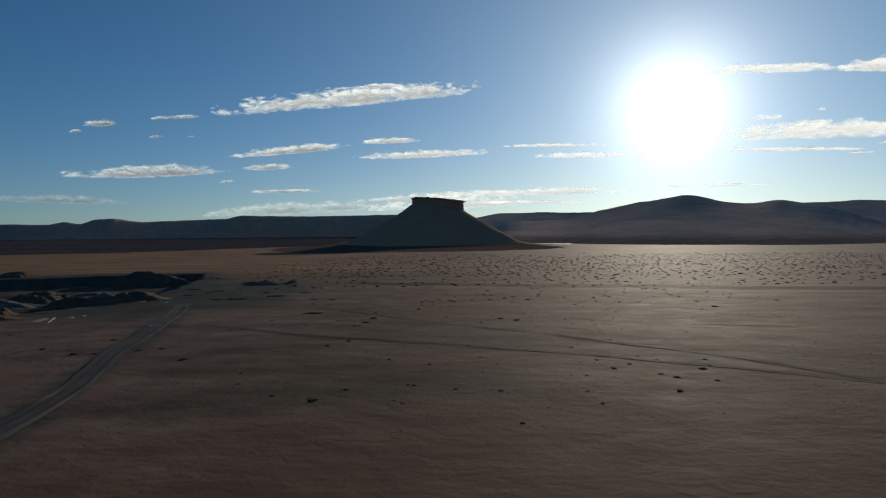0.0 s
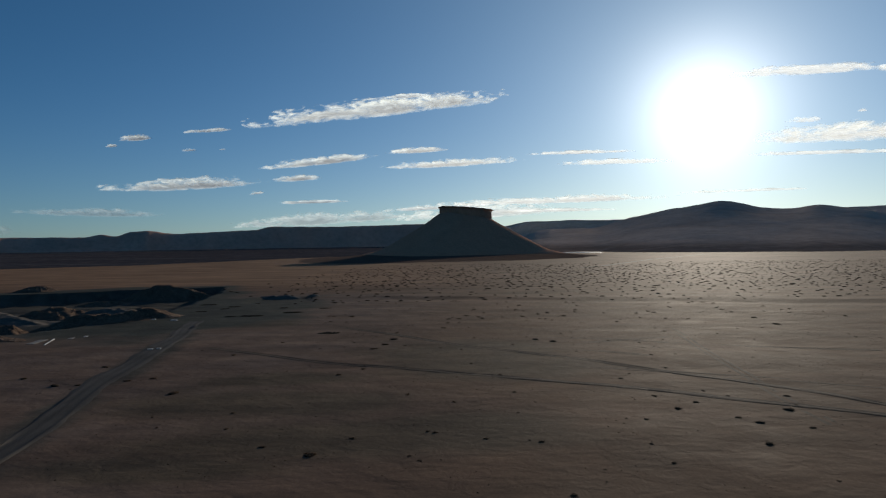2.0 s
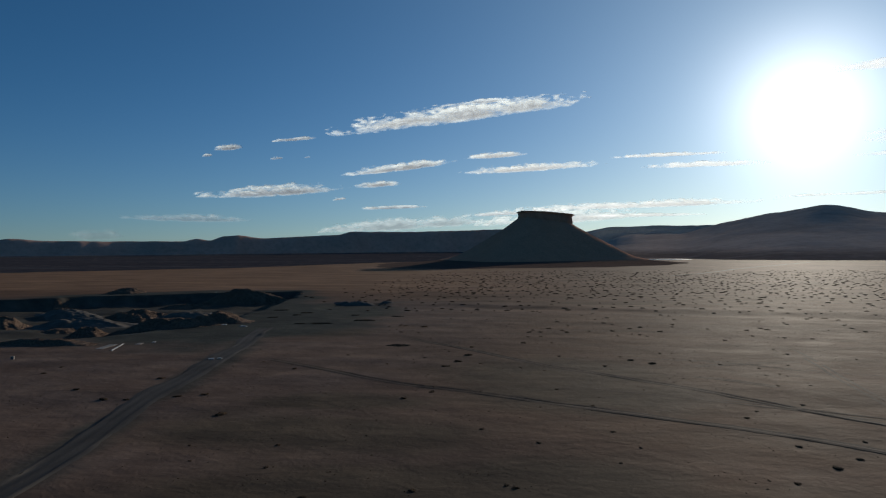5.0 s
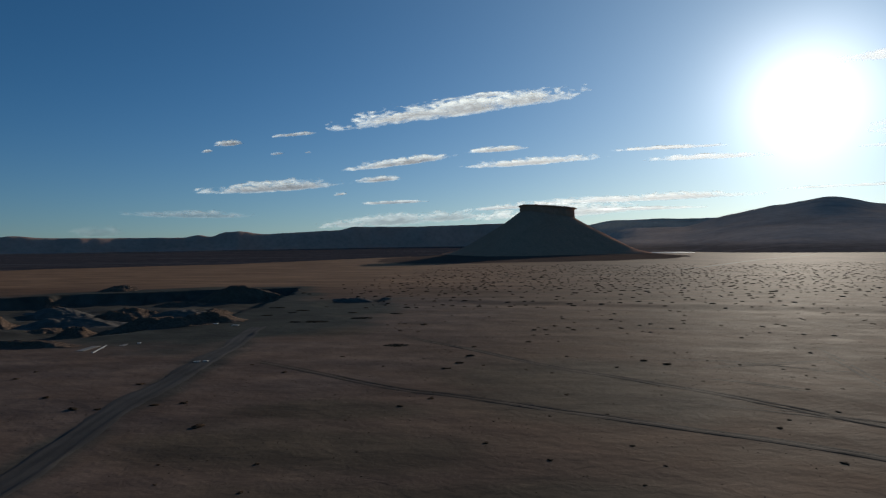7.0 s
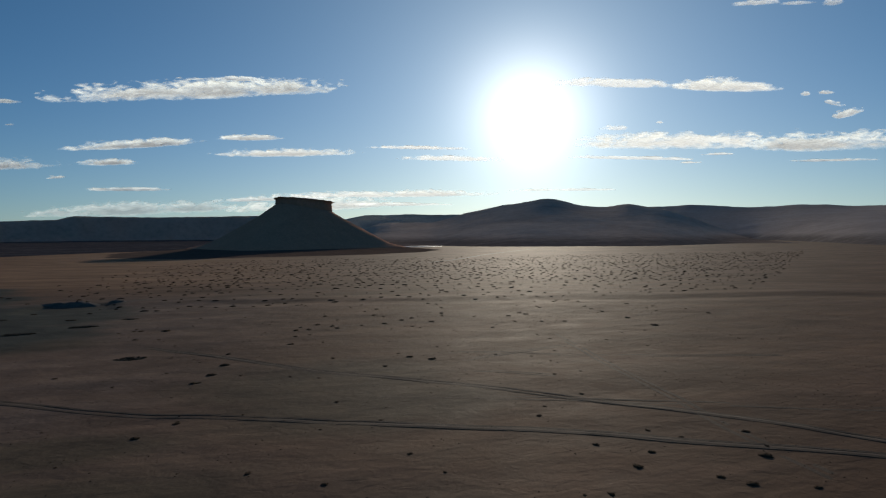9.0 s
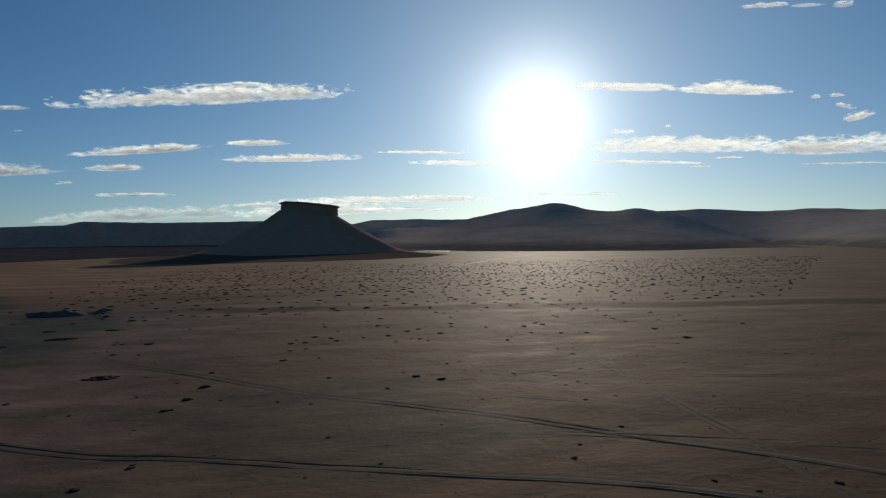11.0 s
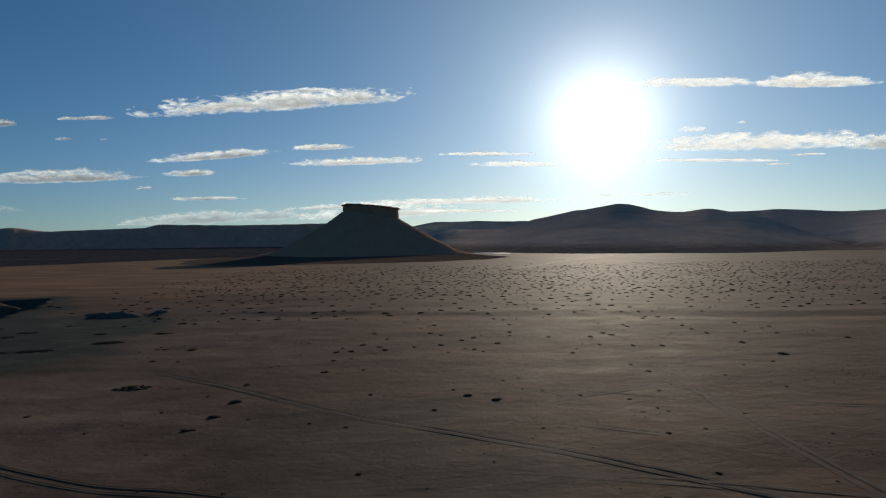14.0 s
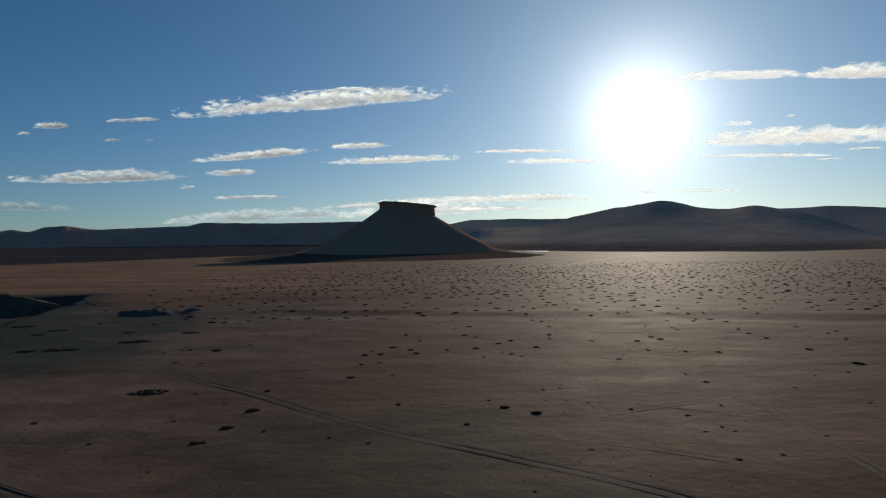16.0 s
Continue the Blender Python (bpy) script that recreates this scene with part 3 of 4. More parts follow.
# ---------------------------------------------------------------- the mesa
def build_mesa():
    base = new("mesa")
    base.matrix_basis = pose(64, 1478, 0, 0, 0, 10)
    n = 220
    th = np.linspace(0, 2 * math.pi, n, endpoint=False)
    ex, ey = 63.0, 62.0  # half-sizes of the cap

    def cap_radius(k):
        c, s = np.abs(np.cos(th)), np.abs(np.sin(th))
        r = 1.0 / ((c / ex) ** 3.2 + (s / ey) ** 3.2) ** (1 / 3.2)
        return r * (1 + 0.07 * fbm(np.cos(th) * 3 + 9, np.sin(th) * 3 + k * 0.0, 71, 4) * 2)

    tilt = lambda x: 116.5 - 4.8 * (x / 63.0)
    # talus: a concave cone with gullies
    rings = []
    prof = np.linspace(0, 1, 34)
    for p in prof:
        r0 = cap_radius(0)
        r00 = 1.0 / ((np.abs(np.cos(th)) / ex) ** 3.2 + (np.abs(np.sin(th)) / ey) ** 3.2) ** (1 / 3.2)
        # slope: steep under the cap, easing out at the foot
        out = (p * 152 + 14 * step(p, 0.85, 1.0)) * (0.87 - 0.11 * np.cos(th + radians(20)))
        z = 92 * (1 - p) ** 1.03 + 6.0 * p ** 4
        gul = (3.0 * fbm(th * 5.0, th * 0 + p * 1.5, 73, 4) + 1.6 * fbm(th * 21.0, th * 0 + p * 2.0, 74, 3)) * math.sin(math.pi * min(1, p * 1.1 + 0.05))
        c, s = np.abs(np.cos(th)), np.abs(np.sin(th))
        e = 3.4 + 3.6 * p
        r = 1.0 / ((c / (ex + out)) ** e + (s / (ey + out)) ** e) ** (1 / e) * (1 + (r0 / r00 - 1) * (1 - p)) + gul * 1.4
        x = r * np.cos(th)
        zz = z + (4.5 - 9.5 * np.clip(x / 63.0, -1, 1)) * (1 - p) ** 1.5 + gul - 1.0 * p
        y, a = r * np.sin(th), radians(12) * p ** 0.7
        rings.append(np.stack([x * math.cos(a) - y * math.sin(a), x * math.sin(a) + y * math.cos(a), zz], 1))
    # the long low footslope, widest towards the south
    foot, upper = rings[-1].copy(), len(rings)
    # reach fitted to the camera's view of the shaded band below the mesa
    reach = 34 + 330 * np.clip(np.cos(th - radians(233)), 0, 1) ** 0.9
    away = foot[:, :2] / np.hypot(foot[:, 0], foot[:, 1])[:, None]
    for q in (0.1, 0.2, 0.32, 0.45, 0.6, 0.75, 0.9, 1.0):
        xy = foot[:, :2] + away * (reach * q * (1 + 0.35 * fbm(th * 6, th * 0 + q, 75, 4)))[:, None]
        zz = (foot[:, 2] + 0.5) * (1 - q) ** 1.6 - 0.5 - 0.6 * q + 0.8 * fbm(xy[:, 0] / 40, xy[:, 1] / 40, 77, 3) * (1 - q) + 0.9 * (1 - q) * q
        rings.append(np.stack([xy[:, 0], xy[:, 1], zz], 1))
    low = rings[upper - 1:]
    rings = rings[:upper]
    apron = mesh_object("footslope", np.concatenate(low), grid_faces(len(low), n, True), M_FOOT, base)
    tagged(apron, "gentle gravel footslope")
    talus = mesh_object("talus", np.concatenate(rings), grid_faces(len(rings), n, True), M_MESA, base)
    tagged(talus, "dark scree slope with shallow gullies")
    # cap: a cliff band with ledges, a slight overhang and a level tilted top
    rings = []
    for h, grow in ((-6, 1.0), (0, 0.985), (0.12, 0.975), (0.30, 0.99), (0.42, 0.975), (0.60, 0.985), (0.74, 0.97), (0.86, 1.0), (0.93, 1.05), (0.98, 1.05), (1.0, 1.02)):
        r = cap_radius(0) * grow + 3.2 * fbm(th * 9, th * 0 + h * 3, 79, 4)
        x, y = r * np.cos(th), r * np.sin(th)
        low = 94 - 9.5 * np.clip(x / 63.0, -1, 1)
        z = low + (tilt(x) - low) * max(h, 0) + (h if h < 0 else 0) + (2.2 * fbm(th * 6, th * 0, 83, 3) if h > 0.9 else 0)
        rings.append(np.stack([x, y, z], 1))
    for s in (0.9, 0.7, 0.4, 0.1):
        r = cap_radius(0) * s
        x, y = r * np.cos(th), r * np.sin(th)
        rings.append(np.stack([x, y, tilt(x) + 1.8 * (1 - s) + 1.5 * fbm(x / 14, y / 14, 87, 3)], 1))
    cliff = mesh_object("cap_rock", np.concatenate(rings), grid_faces(len(rings), n, True), M_CLIFF, base)
    tagged(cliff, "vertical cliff band with ledges under a level top")
    return tagged(base, "dark flat-topped mesa with scree slopes and a cliff cap", "mesa")


build_mesa()


# ---------------------------------------------------------------- road and wheel tracks
def spline(points, gap):
    """Even points along a smooth curve through the given ones."""
    p = [np.array(q, float) for q in points]
    p = [2 * p[0] - p[1]] + p + [2 * p[-1] - p[-2]]
    dense = []
    for i in range(1, len(p) - 2):
        a, b, c, d = p[i - 1:i + 3]
        for t in np.linspace(0, 1, 24, endpoint=False):
            dense.append(0.5 * (2 * b + (c - a) * t + (2 * a - 5 * b + 4 * c - d) * t * t + (3 * b - a - 3 * c + d) * t ** 3))
    dense = np.array(dense + [p[-2]])
    run = np.concatenate([[0], np.cumsum(np.hypot(*np.diff(dense, axis=0).T))])
    s = np.arange(0, run[-1], gap)
    return np.stack([np.interp(s, run, dense[:, 0]), np.interp(s, run, dense[:, 1])], 1)


def ribbon(name, line, section, material, parent=None, shift=0.0, lift=0.05, seed=1, wander=0.15, rise=1.0, ragged_edge=0.0, fade_in=6.0, broken=0.0):
    """A strip along a line; section: (offset, height) pairs across it."""
    d = np.gradient(line, axis=0)
    d /= np.hypot(d[:, 0], d[:, 1])[:, None]
    nrm = np.stack([d[:, 1], -d[:, 0]], 1)
    k = np.arange(len(line))
    verts = []
    for i, (c, n) in enumerate(zip(line, nrm)):
        w = wander * 2 * float(fbm(i / 9.0, seed, seed, 3))
        hgt = rise * (0.75 + 1.0 * float(fbm(i / 3.0, seed + 4, seed + 5, 2)))
        fade = min(1.0, i / fade_in, (len(line) - 1 - i) / 6.0)
        fade *= min(1.0, max(0.0, 1 - broken * (0.45 - 2.2 * float(fbm(i / 11.0, seed * 1.7, seed + 2, 3)))))
        for o, h in section:
            ragged = ragged_edge * 2 * (o / section[-1][0]) ** 2 * float(fbm(i / 4.0, o * 3.1, seed + 8, 3))
            q = c + n * (o + shift + w + ragged)
            verts.append((q[0], q[1], h * hgt * fade + lift * fade - 0.07 * (1 - fade)))
    verts = np.array(verts)
    verts[:, 2] += ground_z(verts[:, 0], verts[:, 1])
    return mesh_object(name, verts, grid_faces(len(line), len(section)), material, parent)


road_line = spline(list(zip(ROAD_X, ROAD_Y)), 3.0)
road = ribbon("road", road_line, [(-3.5, -0.24), (-2.2, 0.05), (-1.8, 0.02), (-1.1, -0.06), (-0.4, 0.02), (0.4, 0.02), (1.1, -0.06), (1.8, 0.02), (2.3, 0.12), (3.6, -0.24)],
              M_ROAD, lift=0.12, wander=1.2, ragged_edge=2.2)
tagged(road, "grey graded gravel road across the plain with low windrows", "road", kind="structure")

RUT = [(-0.46, -0.08), (-0.27, 0.044), (-0.15, -0.012), (0.15, -0.012), (0.27, 0.044), (0.46, -0.08)]
CROWN = [(-0.50, -0.03), (-0.30, 0.02), (0.30, 0.02), (0.50, -0.03)]


def wheel_track(points, label, gauge=1.65, rise=1.0, seed=1, ends=30.0):
    line = spline(points, 1.5)
    base = new("wheel_track")
    for side in (-1, 1):
        ribbon("rut", line, RUT, M_RUT if rise > 0.8 else M_RUT_OLD, base, side * gauge / 2, 0.065, seed + (side > 0), 0.12, rise, 0.0, ends, 0.6 if rise < 0.8 else 0.35)
    if rise > 0.8:
        tagged(ribbon("crown", line, CROWN, M_CROWN, base, 0.0, 0.05, seed + 2, 0.14, rise, 0.05, ends, 0.6), "paler strip of sand between the ruts")
    return tagged(base, label, "wheel track", "wheel tracks on the plain")


wheel_track([(-60, 254), (-46.4, 241.7), (-34, 229.5), (-17.6, 213.8), (-3.6, 199), (7.5, 188), (16.1, 181), (30, 170), (48, 154), (67, 136), (80, 122), (97, 98)],
            "pair of deep tyre ruts curving across the sand", rise=0.82, seed=3)
wheel_track([(-78, 194), (-50, 178), (-26, 163), (-10, 157), (22, 142), (43, 133), (57, 124), (76, 113), (104, 94)],
            "pair of deep tyre ruts leading towards the gravel road", rise=0.82, seed=7, ends=10.0)
wheel_track([(-8, 169.5), (10, 164), (28, 158), (49, 150.5), (60, 145.5), (75, 138), (88, 132), (120, 119)],
            "faint old tyre ruts joining the deeper ones", rise=0.45, seed=11)
wheel_track([(10, 213), (20.5, 208.7), (36, 202.5), (47, 199), (55.4, 196), (68, 189), (90, 180.5), (130, 167)], "faint winding tyre ruts between shrubs", rise=0.6, seed=15)
wheel_track([(85, 245), (79, 200), (73, 168), (70, 145), (67, 128), (65, 100)], "faint straight tyre ruts crossing the others", rise=0.07, seed=19)
wheel_track([(12, 182.5), (21.6, 184.3), (32, 186), (52, 193), (69.6, 198), (84, 203)], "faint tyre ruts bending across two other pairs", rise=0.6, seed=23)
wheel_track([(18, 203), (27.7, 192.6), (34.6, 185.5), (41, 178), (50, 172), (62, 163)], "faint tyre ruts slanting across open sand", rise=0.6, seed=27)
trail = ribbon("dirt_trail", spline([(160, 697), (219, 772), (341, 966), (460, 1130), (590, 1309)], 8.0), [(-3.0, -0.25), (-2.2, 0.05), (0, 0.10), (2.2, 0.05), (3.0, -0.25)],
               M_TRAIL, lift=0.25, wander=1.5)
tagged(trail, "pale dirt trail across the far plain", "trail", kind="structure")


# ---------------------------------------------------------------- quarry heaps
def heap(x, y, rx, ry, h, turn=0.0, seed=1, material=None):
    """An uneven pile of dark shale."""
    n, m = 84, 30
    th = np.linspace(0, 2 * math.pi, n, endpoint=False)
    verts = []
    ca, sa = math.cos(turn), math.sin(turn)
    for i in range(m):
        p = i / (m - 1)
        r = p * (1 + 0.45 * fbm(np.cos(th) * 1.6 + seed, np.sin(th) * 1.6, seed, 4) * 2)
        lx, ly = rx * r * np.cos(th), ry * r * np.sin(th)
        z = 0.74 * h * (1 - float(step(p, 0.25, 1.0))) * (0.92 + 0.8 * fbm(lx / (0.45 * rx), ly / (0.45 * ry), seed + 2, 3))
        z = z + (2.6 * fbm(lx / 6.5, ly / 5.0, seed + 4, 4) + 1.1 * fbm(lx / 1.9, ly / 1.9, seed + 6, 3)) * min(1.0, 3.0 * (1 - p)) * min(1.0, 0.15 + h / 8) - 0.9 * (p > 0.99)
        gx, gy = lx * ca - ly * sa, lx * sa + ly * ca
        verts.append(np.stack([gx, gy, z + ground_z(gx + x, gy + y) - ground_z(x, y)], 1))
    ob = mesh_object("shale_mound", np.concatenate(verts), [f[::-1] for f in grid_faces(m, n, True)], material or M_SHALE)
    ob.location = (x, y, float(ground_z(x, y)))
    return ob


for hx, hy, hrx, hry, hh, ht, lab in (
        (-146, 266, 33, 15, 12.5, 0.2, "broad dark shale mound at the quarry's edge"),
        (-159, 209, 22, 5, 2.4, 0.05, "low dark shale bank beside the concrete slabs"),
        (-196, 278, 10, 8, 6.0, 0.0, "small dark shale mound on the quarry floor"),
        (-212, 332, 22, 16, 8.0, 0.4, "dark shale mound in the middle of the quarry"),
        (-291, 441, 16, 13, 4.6, 0.0, "round dark mound on the quarry's far rim"),
        (-190, 424, 38, 12, 14.0, 0.16, "long dark mound against the quarry's far wall"),
        (-173, 427, 23, 8, 6.5, 0.14, "low dark bank trailing off the long heap"),
        (-93, 361, 13, 4.5, 2.3, -0.1, "low grey clay bank along the clay basin"),
        (-75.5, 367, 4, 3, 1.2, 0.2, "small grey clay hump beside the clay basin"),
        (-262, 300, 16, 11, 6.5, -0.2, "dark shale mound with a pale flank")):
    tagged(heap(hx, hy, hrx, hry, hh, ht, int(hx * -3 + hy), M_CLAY if hh < 2.4 else None), lab, "mound", "mounds of the quarry")
for hx, hy, hrx, hry, hh, ht in ((-222, 305, 32, 17, 5.5, 0.1), (-258, 345, 26, 14, 4.5, -0.2), (-178, 330, 24, 12, 4.5, 0.3)):
    tagged(heap(hx, hy, hrx, hry, hh, ht, int(hy - hx), M_CLAY), "broad low mound of pale grey clay in the quarry", "mound", "mounds of the quarry")
rng = random.Random(31)
for i in range(9):
    hx, hy = rng.uniform(-340, -150), rng.uniform(250, 425)
    if float(inside(hx, hy, QUARRY)) < 4:
        continue
    tagged(heap(hx, hy, rng.uniform(8, 18), rng.uniform(6, 12), rng.uniform(1.6, 3.4), rng.uniform(-0.6, 0.6), 500 + i * 7),
           "dark shale mound dumped on the quarry floor", "mound", "mounds of the quarry")


# ---------------------------------------------------------------- slabs and sheets
def box(bm, size, at, turn=0.0, bevel=0.03):
    r = bmesh.ops.create_cube(bm, size=1.0, matrix=Matrix.Translation(at) @ Matrix.Rotation(turn, 4, "Z") @ Matrix.Diagonal((*size, 1)))
    if bevel:
        edges = list({e for v in r["verts"] for e in v.link_edges})
        bmesh.ops.bevel(bm, geom=edges, offset=bevel, segments=1, affect="EDGES")


def slab(name, x, y, size, turn, material, label, category, lift=0.0):
    bm = bmesh.new()
    box(bm, size, (0, 0, size[2] / 2))
    me = bpy.data.meshes.new(name)
    bm.to_mesh(me)
    bm.free()
    me.materials.append(material)
    ob = new(name, me)
    ob.matrix_basis = pose(x, y, float(ground_z(x, y)) - 0.05 + lift, 0, 0, math.degrees(turn))
    return tagged(ob, label, category)


slab("concrete_slab", -131.2, 204.8, (2.6, 9.0, 0.16), 0.16, M_CONCRETE, "weathered concrete floor slab beside the quarry", "slab")
slab("concrete_wall", -127.0, 204.5, (0.38, 13.5, 0.22), 0.38, M_WHITE, "low pale wall beside the concrete slab", "wall")
slab("concrete_slab", -124.6, 212.0, (1.6, 3.6, 0.16), 0.25, M_CONCRETE, "small cracked concrete slab", "slab")
slab("metal_sheet", -122.0, 216.0, (1.0, 1.6, 0.2), 0.3, M_WHITE, "white metal sheet lying on rubble", "sheet")
slab("metal_sheet", -121.5, 262.0, (2.8, 1.6, 0.25), 0.2, M_WHITE, "white sheet at the foot of the shale heap", "sheet")
slab("metal_sheet", -110.5, 258.0, (2.8, 1.3, 0.25), -0.1, M_WHITE, "white sheet on the grey flat", "sheet")
slab("stone_block", -85.2, 186.5, (1.5, 0.9, 0.4), 0.4, M_WHITE, "pale block on the road's verge", "block")
slab("stone_block", -83.2, 187.5, (1.2, 0.8, 0.4), 0.2, M_WHITE, "small pale block on the road's verge", "block")
slab("stone_block", -143.0, 182.0, (0.8, 0.7, 0.9), 0.2, M_CONCRETE, "pale block alone on the plain", "block")


# ---------------------------------------------------------------- the salt pan
def build_pan():
    th = np.linspace(0, 2 * math.pi, 60, endpoint=False)
    r = 1 + 0.3 * fbm(np.cos(th) * 2 + 4, np.sin(th) * 2, 91, 3)
    cx, cy = 402.0, 1690.0
    ring = np.stack([cx + 56 * r * np.cos(th) + 12 * np.sin(th), cy + 80 * r * np.sin(th), 0 * th + 0.35], 1)
    low = ring.copy()
    low[:, 2] = -0.4
    verts = np.concatenate([low, ring, [[cx, cy, 0.5]]])
    faces = grid_faces(2, 60, True) + [(60 + i, 60 + (i + 1) % 60, 120) for i in range(60)]
    return tagged(mesh_object("salt_pan", verts, faces, M_PAN), "pale dry salt pan at the foot of the hills", "salt pan", kind="structure")


build_pan()


# ---------------------------------------------------------------- shrubs
def shrub_geometry(rng, width, height, leaves, spread=1.0):
    """Verts and faces of a low clump of leaf blades over short stems."""
    verts, faces = [], []
    ph = rng.uniform(0, 6.28)
    for i, (rr, hh) in enumerate(((0.46, -0.02), (0.42, 0.38), (0.28, 0.72), (0.10, 0.86))):
        for j in range(9):
            a = j * 2 * math.pi / 9 + 0.3 * i
            q = rr * (1 + 0.28 * math.sin(2 * a + ph) + rng.uniform(-0.16, 0.16))
            verts.append((q * width * math.cos(a), q * width * math.sin(a), height * (hh + rng.uniform(-0.08, 0.08) * (i > 0))))
    faces += [f for f in grid_faces(4, 9, True)] + [tuple(range(27, 36))]
    clumps = [(rng.uniform(-0.33, 0.33), rng.uniform(-0.33, 0.33), rng.uniform(0.55, 1.0)) for _ in range(rng.randint(3, 6))]
    for _ in range(leaves):
        cx, cy, s = rng.choice(clumps)
        a, u = rng.uniform(0, 2 * math.pi), rng.random() ** 0.6
        x = (cx + 0.30 * s * u * math.cos(a)) * width * spread
        y = (cy + 0.30 * s * u * math.sin(a)) * width * spread
        z = height * s * (1 - 0.55 * u * u) * rng.uniform(0.1, 1.0)
        l = width * rng.uniform(0.09, 0.20)
        b, e = rng.uniform(0, 2 * math.pi), rng.uniform(-0.2, 1.0)
        dx, dy, dz = l * math.cos(b) * math.cos(e), l * math.sin(b) * math.cos(e), l * math.sin(e)
        px, py = -math.sin(b) * l * 0.35, math.cos(b) * l * 0.35
        k = len(verts)
        verts += [(x - dx * 0.5, y - dy * 0.5, max(0, z - dz * 0.5)), (x + px, y + py, z), (x + dx, y + dy, z + dz), (x - px, y - py, z)]
        faces.append((k, k + 1, k + 2, k + 3))
    return verts, faces


def shrub_stems(rng, width, height):
    verts, faces = [], []
    for _ in range(9):
        a, l = rng.uniform(0, 2 * math.pi), rng.uniform(0.2, 0.42) * width
        tx, ty, tz = l * math.cos(a), l * math.sin(a), height * rng.uniform(0.4, 0.8)
        k, r = len(verts), 0.02 * width
        for j in range(3):
            b = j * 2.094
            verts.append((r * math.cos(b), r * math.sin(b), -0.05))
        verts.append((tx, ty, tz))
        faces += [(k, k + 1, k + 3), (k + 1, k + 2, k + 3), (k + 2, k, k + 3)]
    return verts, faces


SHRUB_KINDS = []
for i in range(7):
    rng = random.Random(100 + i)
    lv, lf = shrub_geometry(rng, 1.0, 0.30 + 0.03 * (i % 3), 150)
    sv, sf = shrub_stems(rng, 1.0, 0.30)
    pair = []
    for nm, v, f, m in (("foliage", lv, lf, M_SHRUB), ("stems", sv, sf, M_TWIG)):
        me = bpy.data.meshes.new("shrub_" + nm)
        me.from_pydata(v, [], f)
        me.materials.append(m)
        pair.append((nm, me))
    SHRUB_KINDS.append(pair)


def shrub(x, y, width, rng, label="low dark desert shrub on bare sand", flat=1.0):
    base = new("desert_shrub")
    for nm, me in rng.choice(SHRUB_KINDS):
        ob = new(nm, me)
        ob.parent = base
    base.matrix_basis = pose(x, y, float(ground_z(x, y)), 0, 0, rng.uniform(0, 360)) @ Matrix.Diagonal((width, width, width * flat, 1))
    return tagged(base, label, "shrub", "shrubs on the plain")


rng = random.Random(7)
# the shrubs that stand out, zone by zone: x, y, width
NEAR = [(-18, 97, 2.0), (-13, 104, 1.1), (8, 103, 0.9), (-2, 94, 0.8), (-18, 157, 0.8), (-23, 150, 1.5), (16, 131, 1.0), (41, 142, 1.3),
        (43, 127, 1.1), (44, 118, 1.5), (49, 122, 1.3), (57, 126, 1.0), (63, 116, 1.9), (68, 125, 1.4), (52, 112, 1.3), (54, 109, 1.5),
        (61, 106, 1.2), (50, 99, 1.6), (33, 92, 0.9), (23, 90, 0.6), (17, 82, 1.0), (51, 85, 0.6), (42, 105, 0.5), (54, 130, 0.9)]
MIDDLE = [(12, 202, 1.4), (31, 198, 2.1), (36, 194, 2.1), (29, 203, 1.1), (23, 189, 1.6), (2, 224, 2.0), (18, 251, 2.1), (47, 266, 2.2),
          (52, 255, 1.9), (84, 261, 2.1), (90, 244, 1.8), (61, 274, 1.8), (45, 210, 0.8), (47, 199, 0.8), (53, 194, 1.1), (81, 247, 1.5),
          (43, 247, 1.5), (35, 244, 1.0)]
RIGHT = [(77, 211, 1.6), (92, 263, 2.2), (98, 242, 1.5), (124, 242, 2.2), (122, 223, 3.1), (70, 194, 0.9), (63, 182, 0.8), (59, 180, 0.8),
         (61, 189, 1.0), (57, 168, 1.0), (64, 169, 0.8), (76, 176, 0.8), (103, 213, 0.8)]
LEFT = [(-37, 263, 2.7), (-14, 215, 1.6), (-16, 192, 2.2), (-14, 201, 2.4), (1, 185, 1.0), (-19, 185, 1.7), (-36, 245, 1.4), (-43, 247, 1.8),
        (-45, 265, 1.7), (-47, 265, 1.4), (-46, 253, 0.9)]
ROADSIDE = [(-119, 166, 1.5), (-120, 173, 1.3), (-97, 150, 1.9), (-85, 143, 2.2), (-80, 143, 1.4), (-85, 163, 2.0), (-71, 147, 1.9), (-66, 149, 1.8),
            (-55, 135, 2.6), (-37, 119, 1.0), (-49, 198, 1.2), (-69, 185, 1.1), (-57, 177, 1.6), (-18, 185, 1.3), (-18, 156, 1.5)]
for zone, words in ((ROADSIDE, "low dark desert shrub near the gravel road"), (NEAR, "low dark desert shrub near the tyre ruts"), (MIDDLE, "spreading dark desert shrub on open sand"),
                    (RIGHT, "small dark desert shrub on pale sand"), (LEFT, "dark desert shrub on reddish sand")):
    for sx, sy, sw in zone:
        shrub(sx, sy, sw * 0.9, rng, words, 0.48)
# small tussocks scattered between them
for _ in range(110):
    tx, ty = rng.uniform(-60, 150), rng.uniform(95, 330)
    shrub(tx, ty, rng.uniform(0.4, 0.95), rng, "small dry tussock on bare sand", 0.5)
# more shrubs along the near side of the belt
for _ in range(52):
    tx, ty = rng.uniform(-5, 165), rng.uniform(232, 328)
    shrub(tx, ty, rng.uniform(0.9, 1.9), rng, "low dark desert shrub near the shallow wash", 0.45)


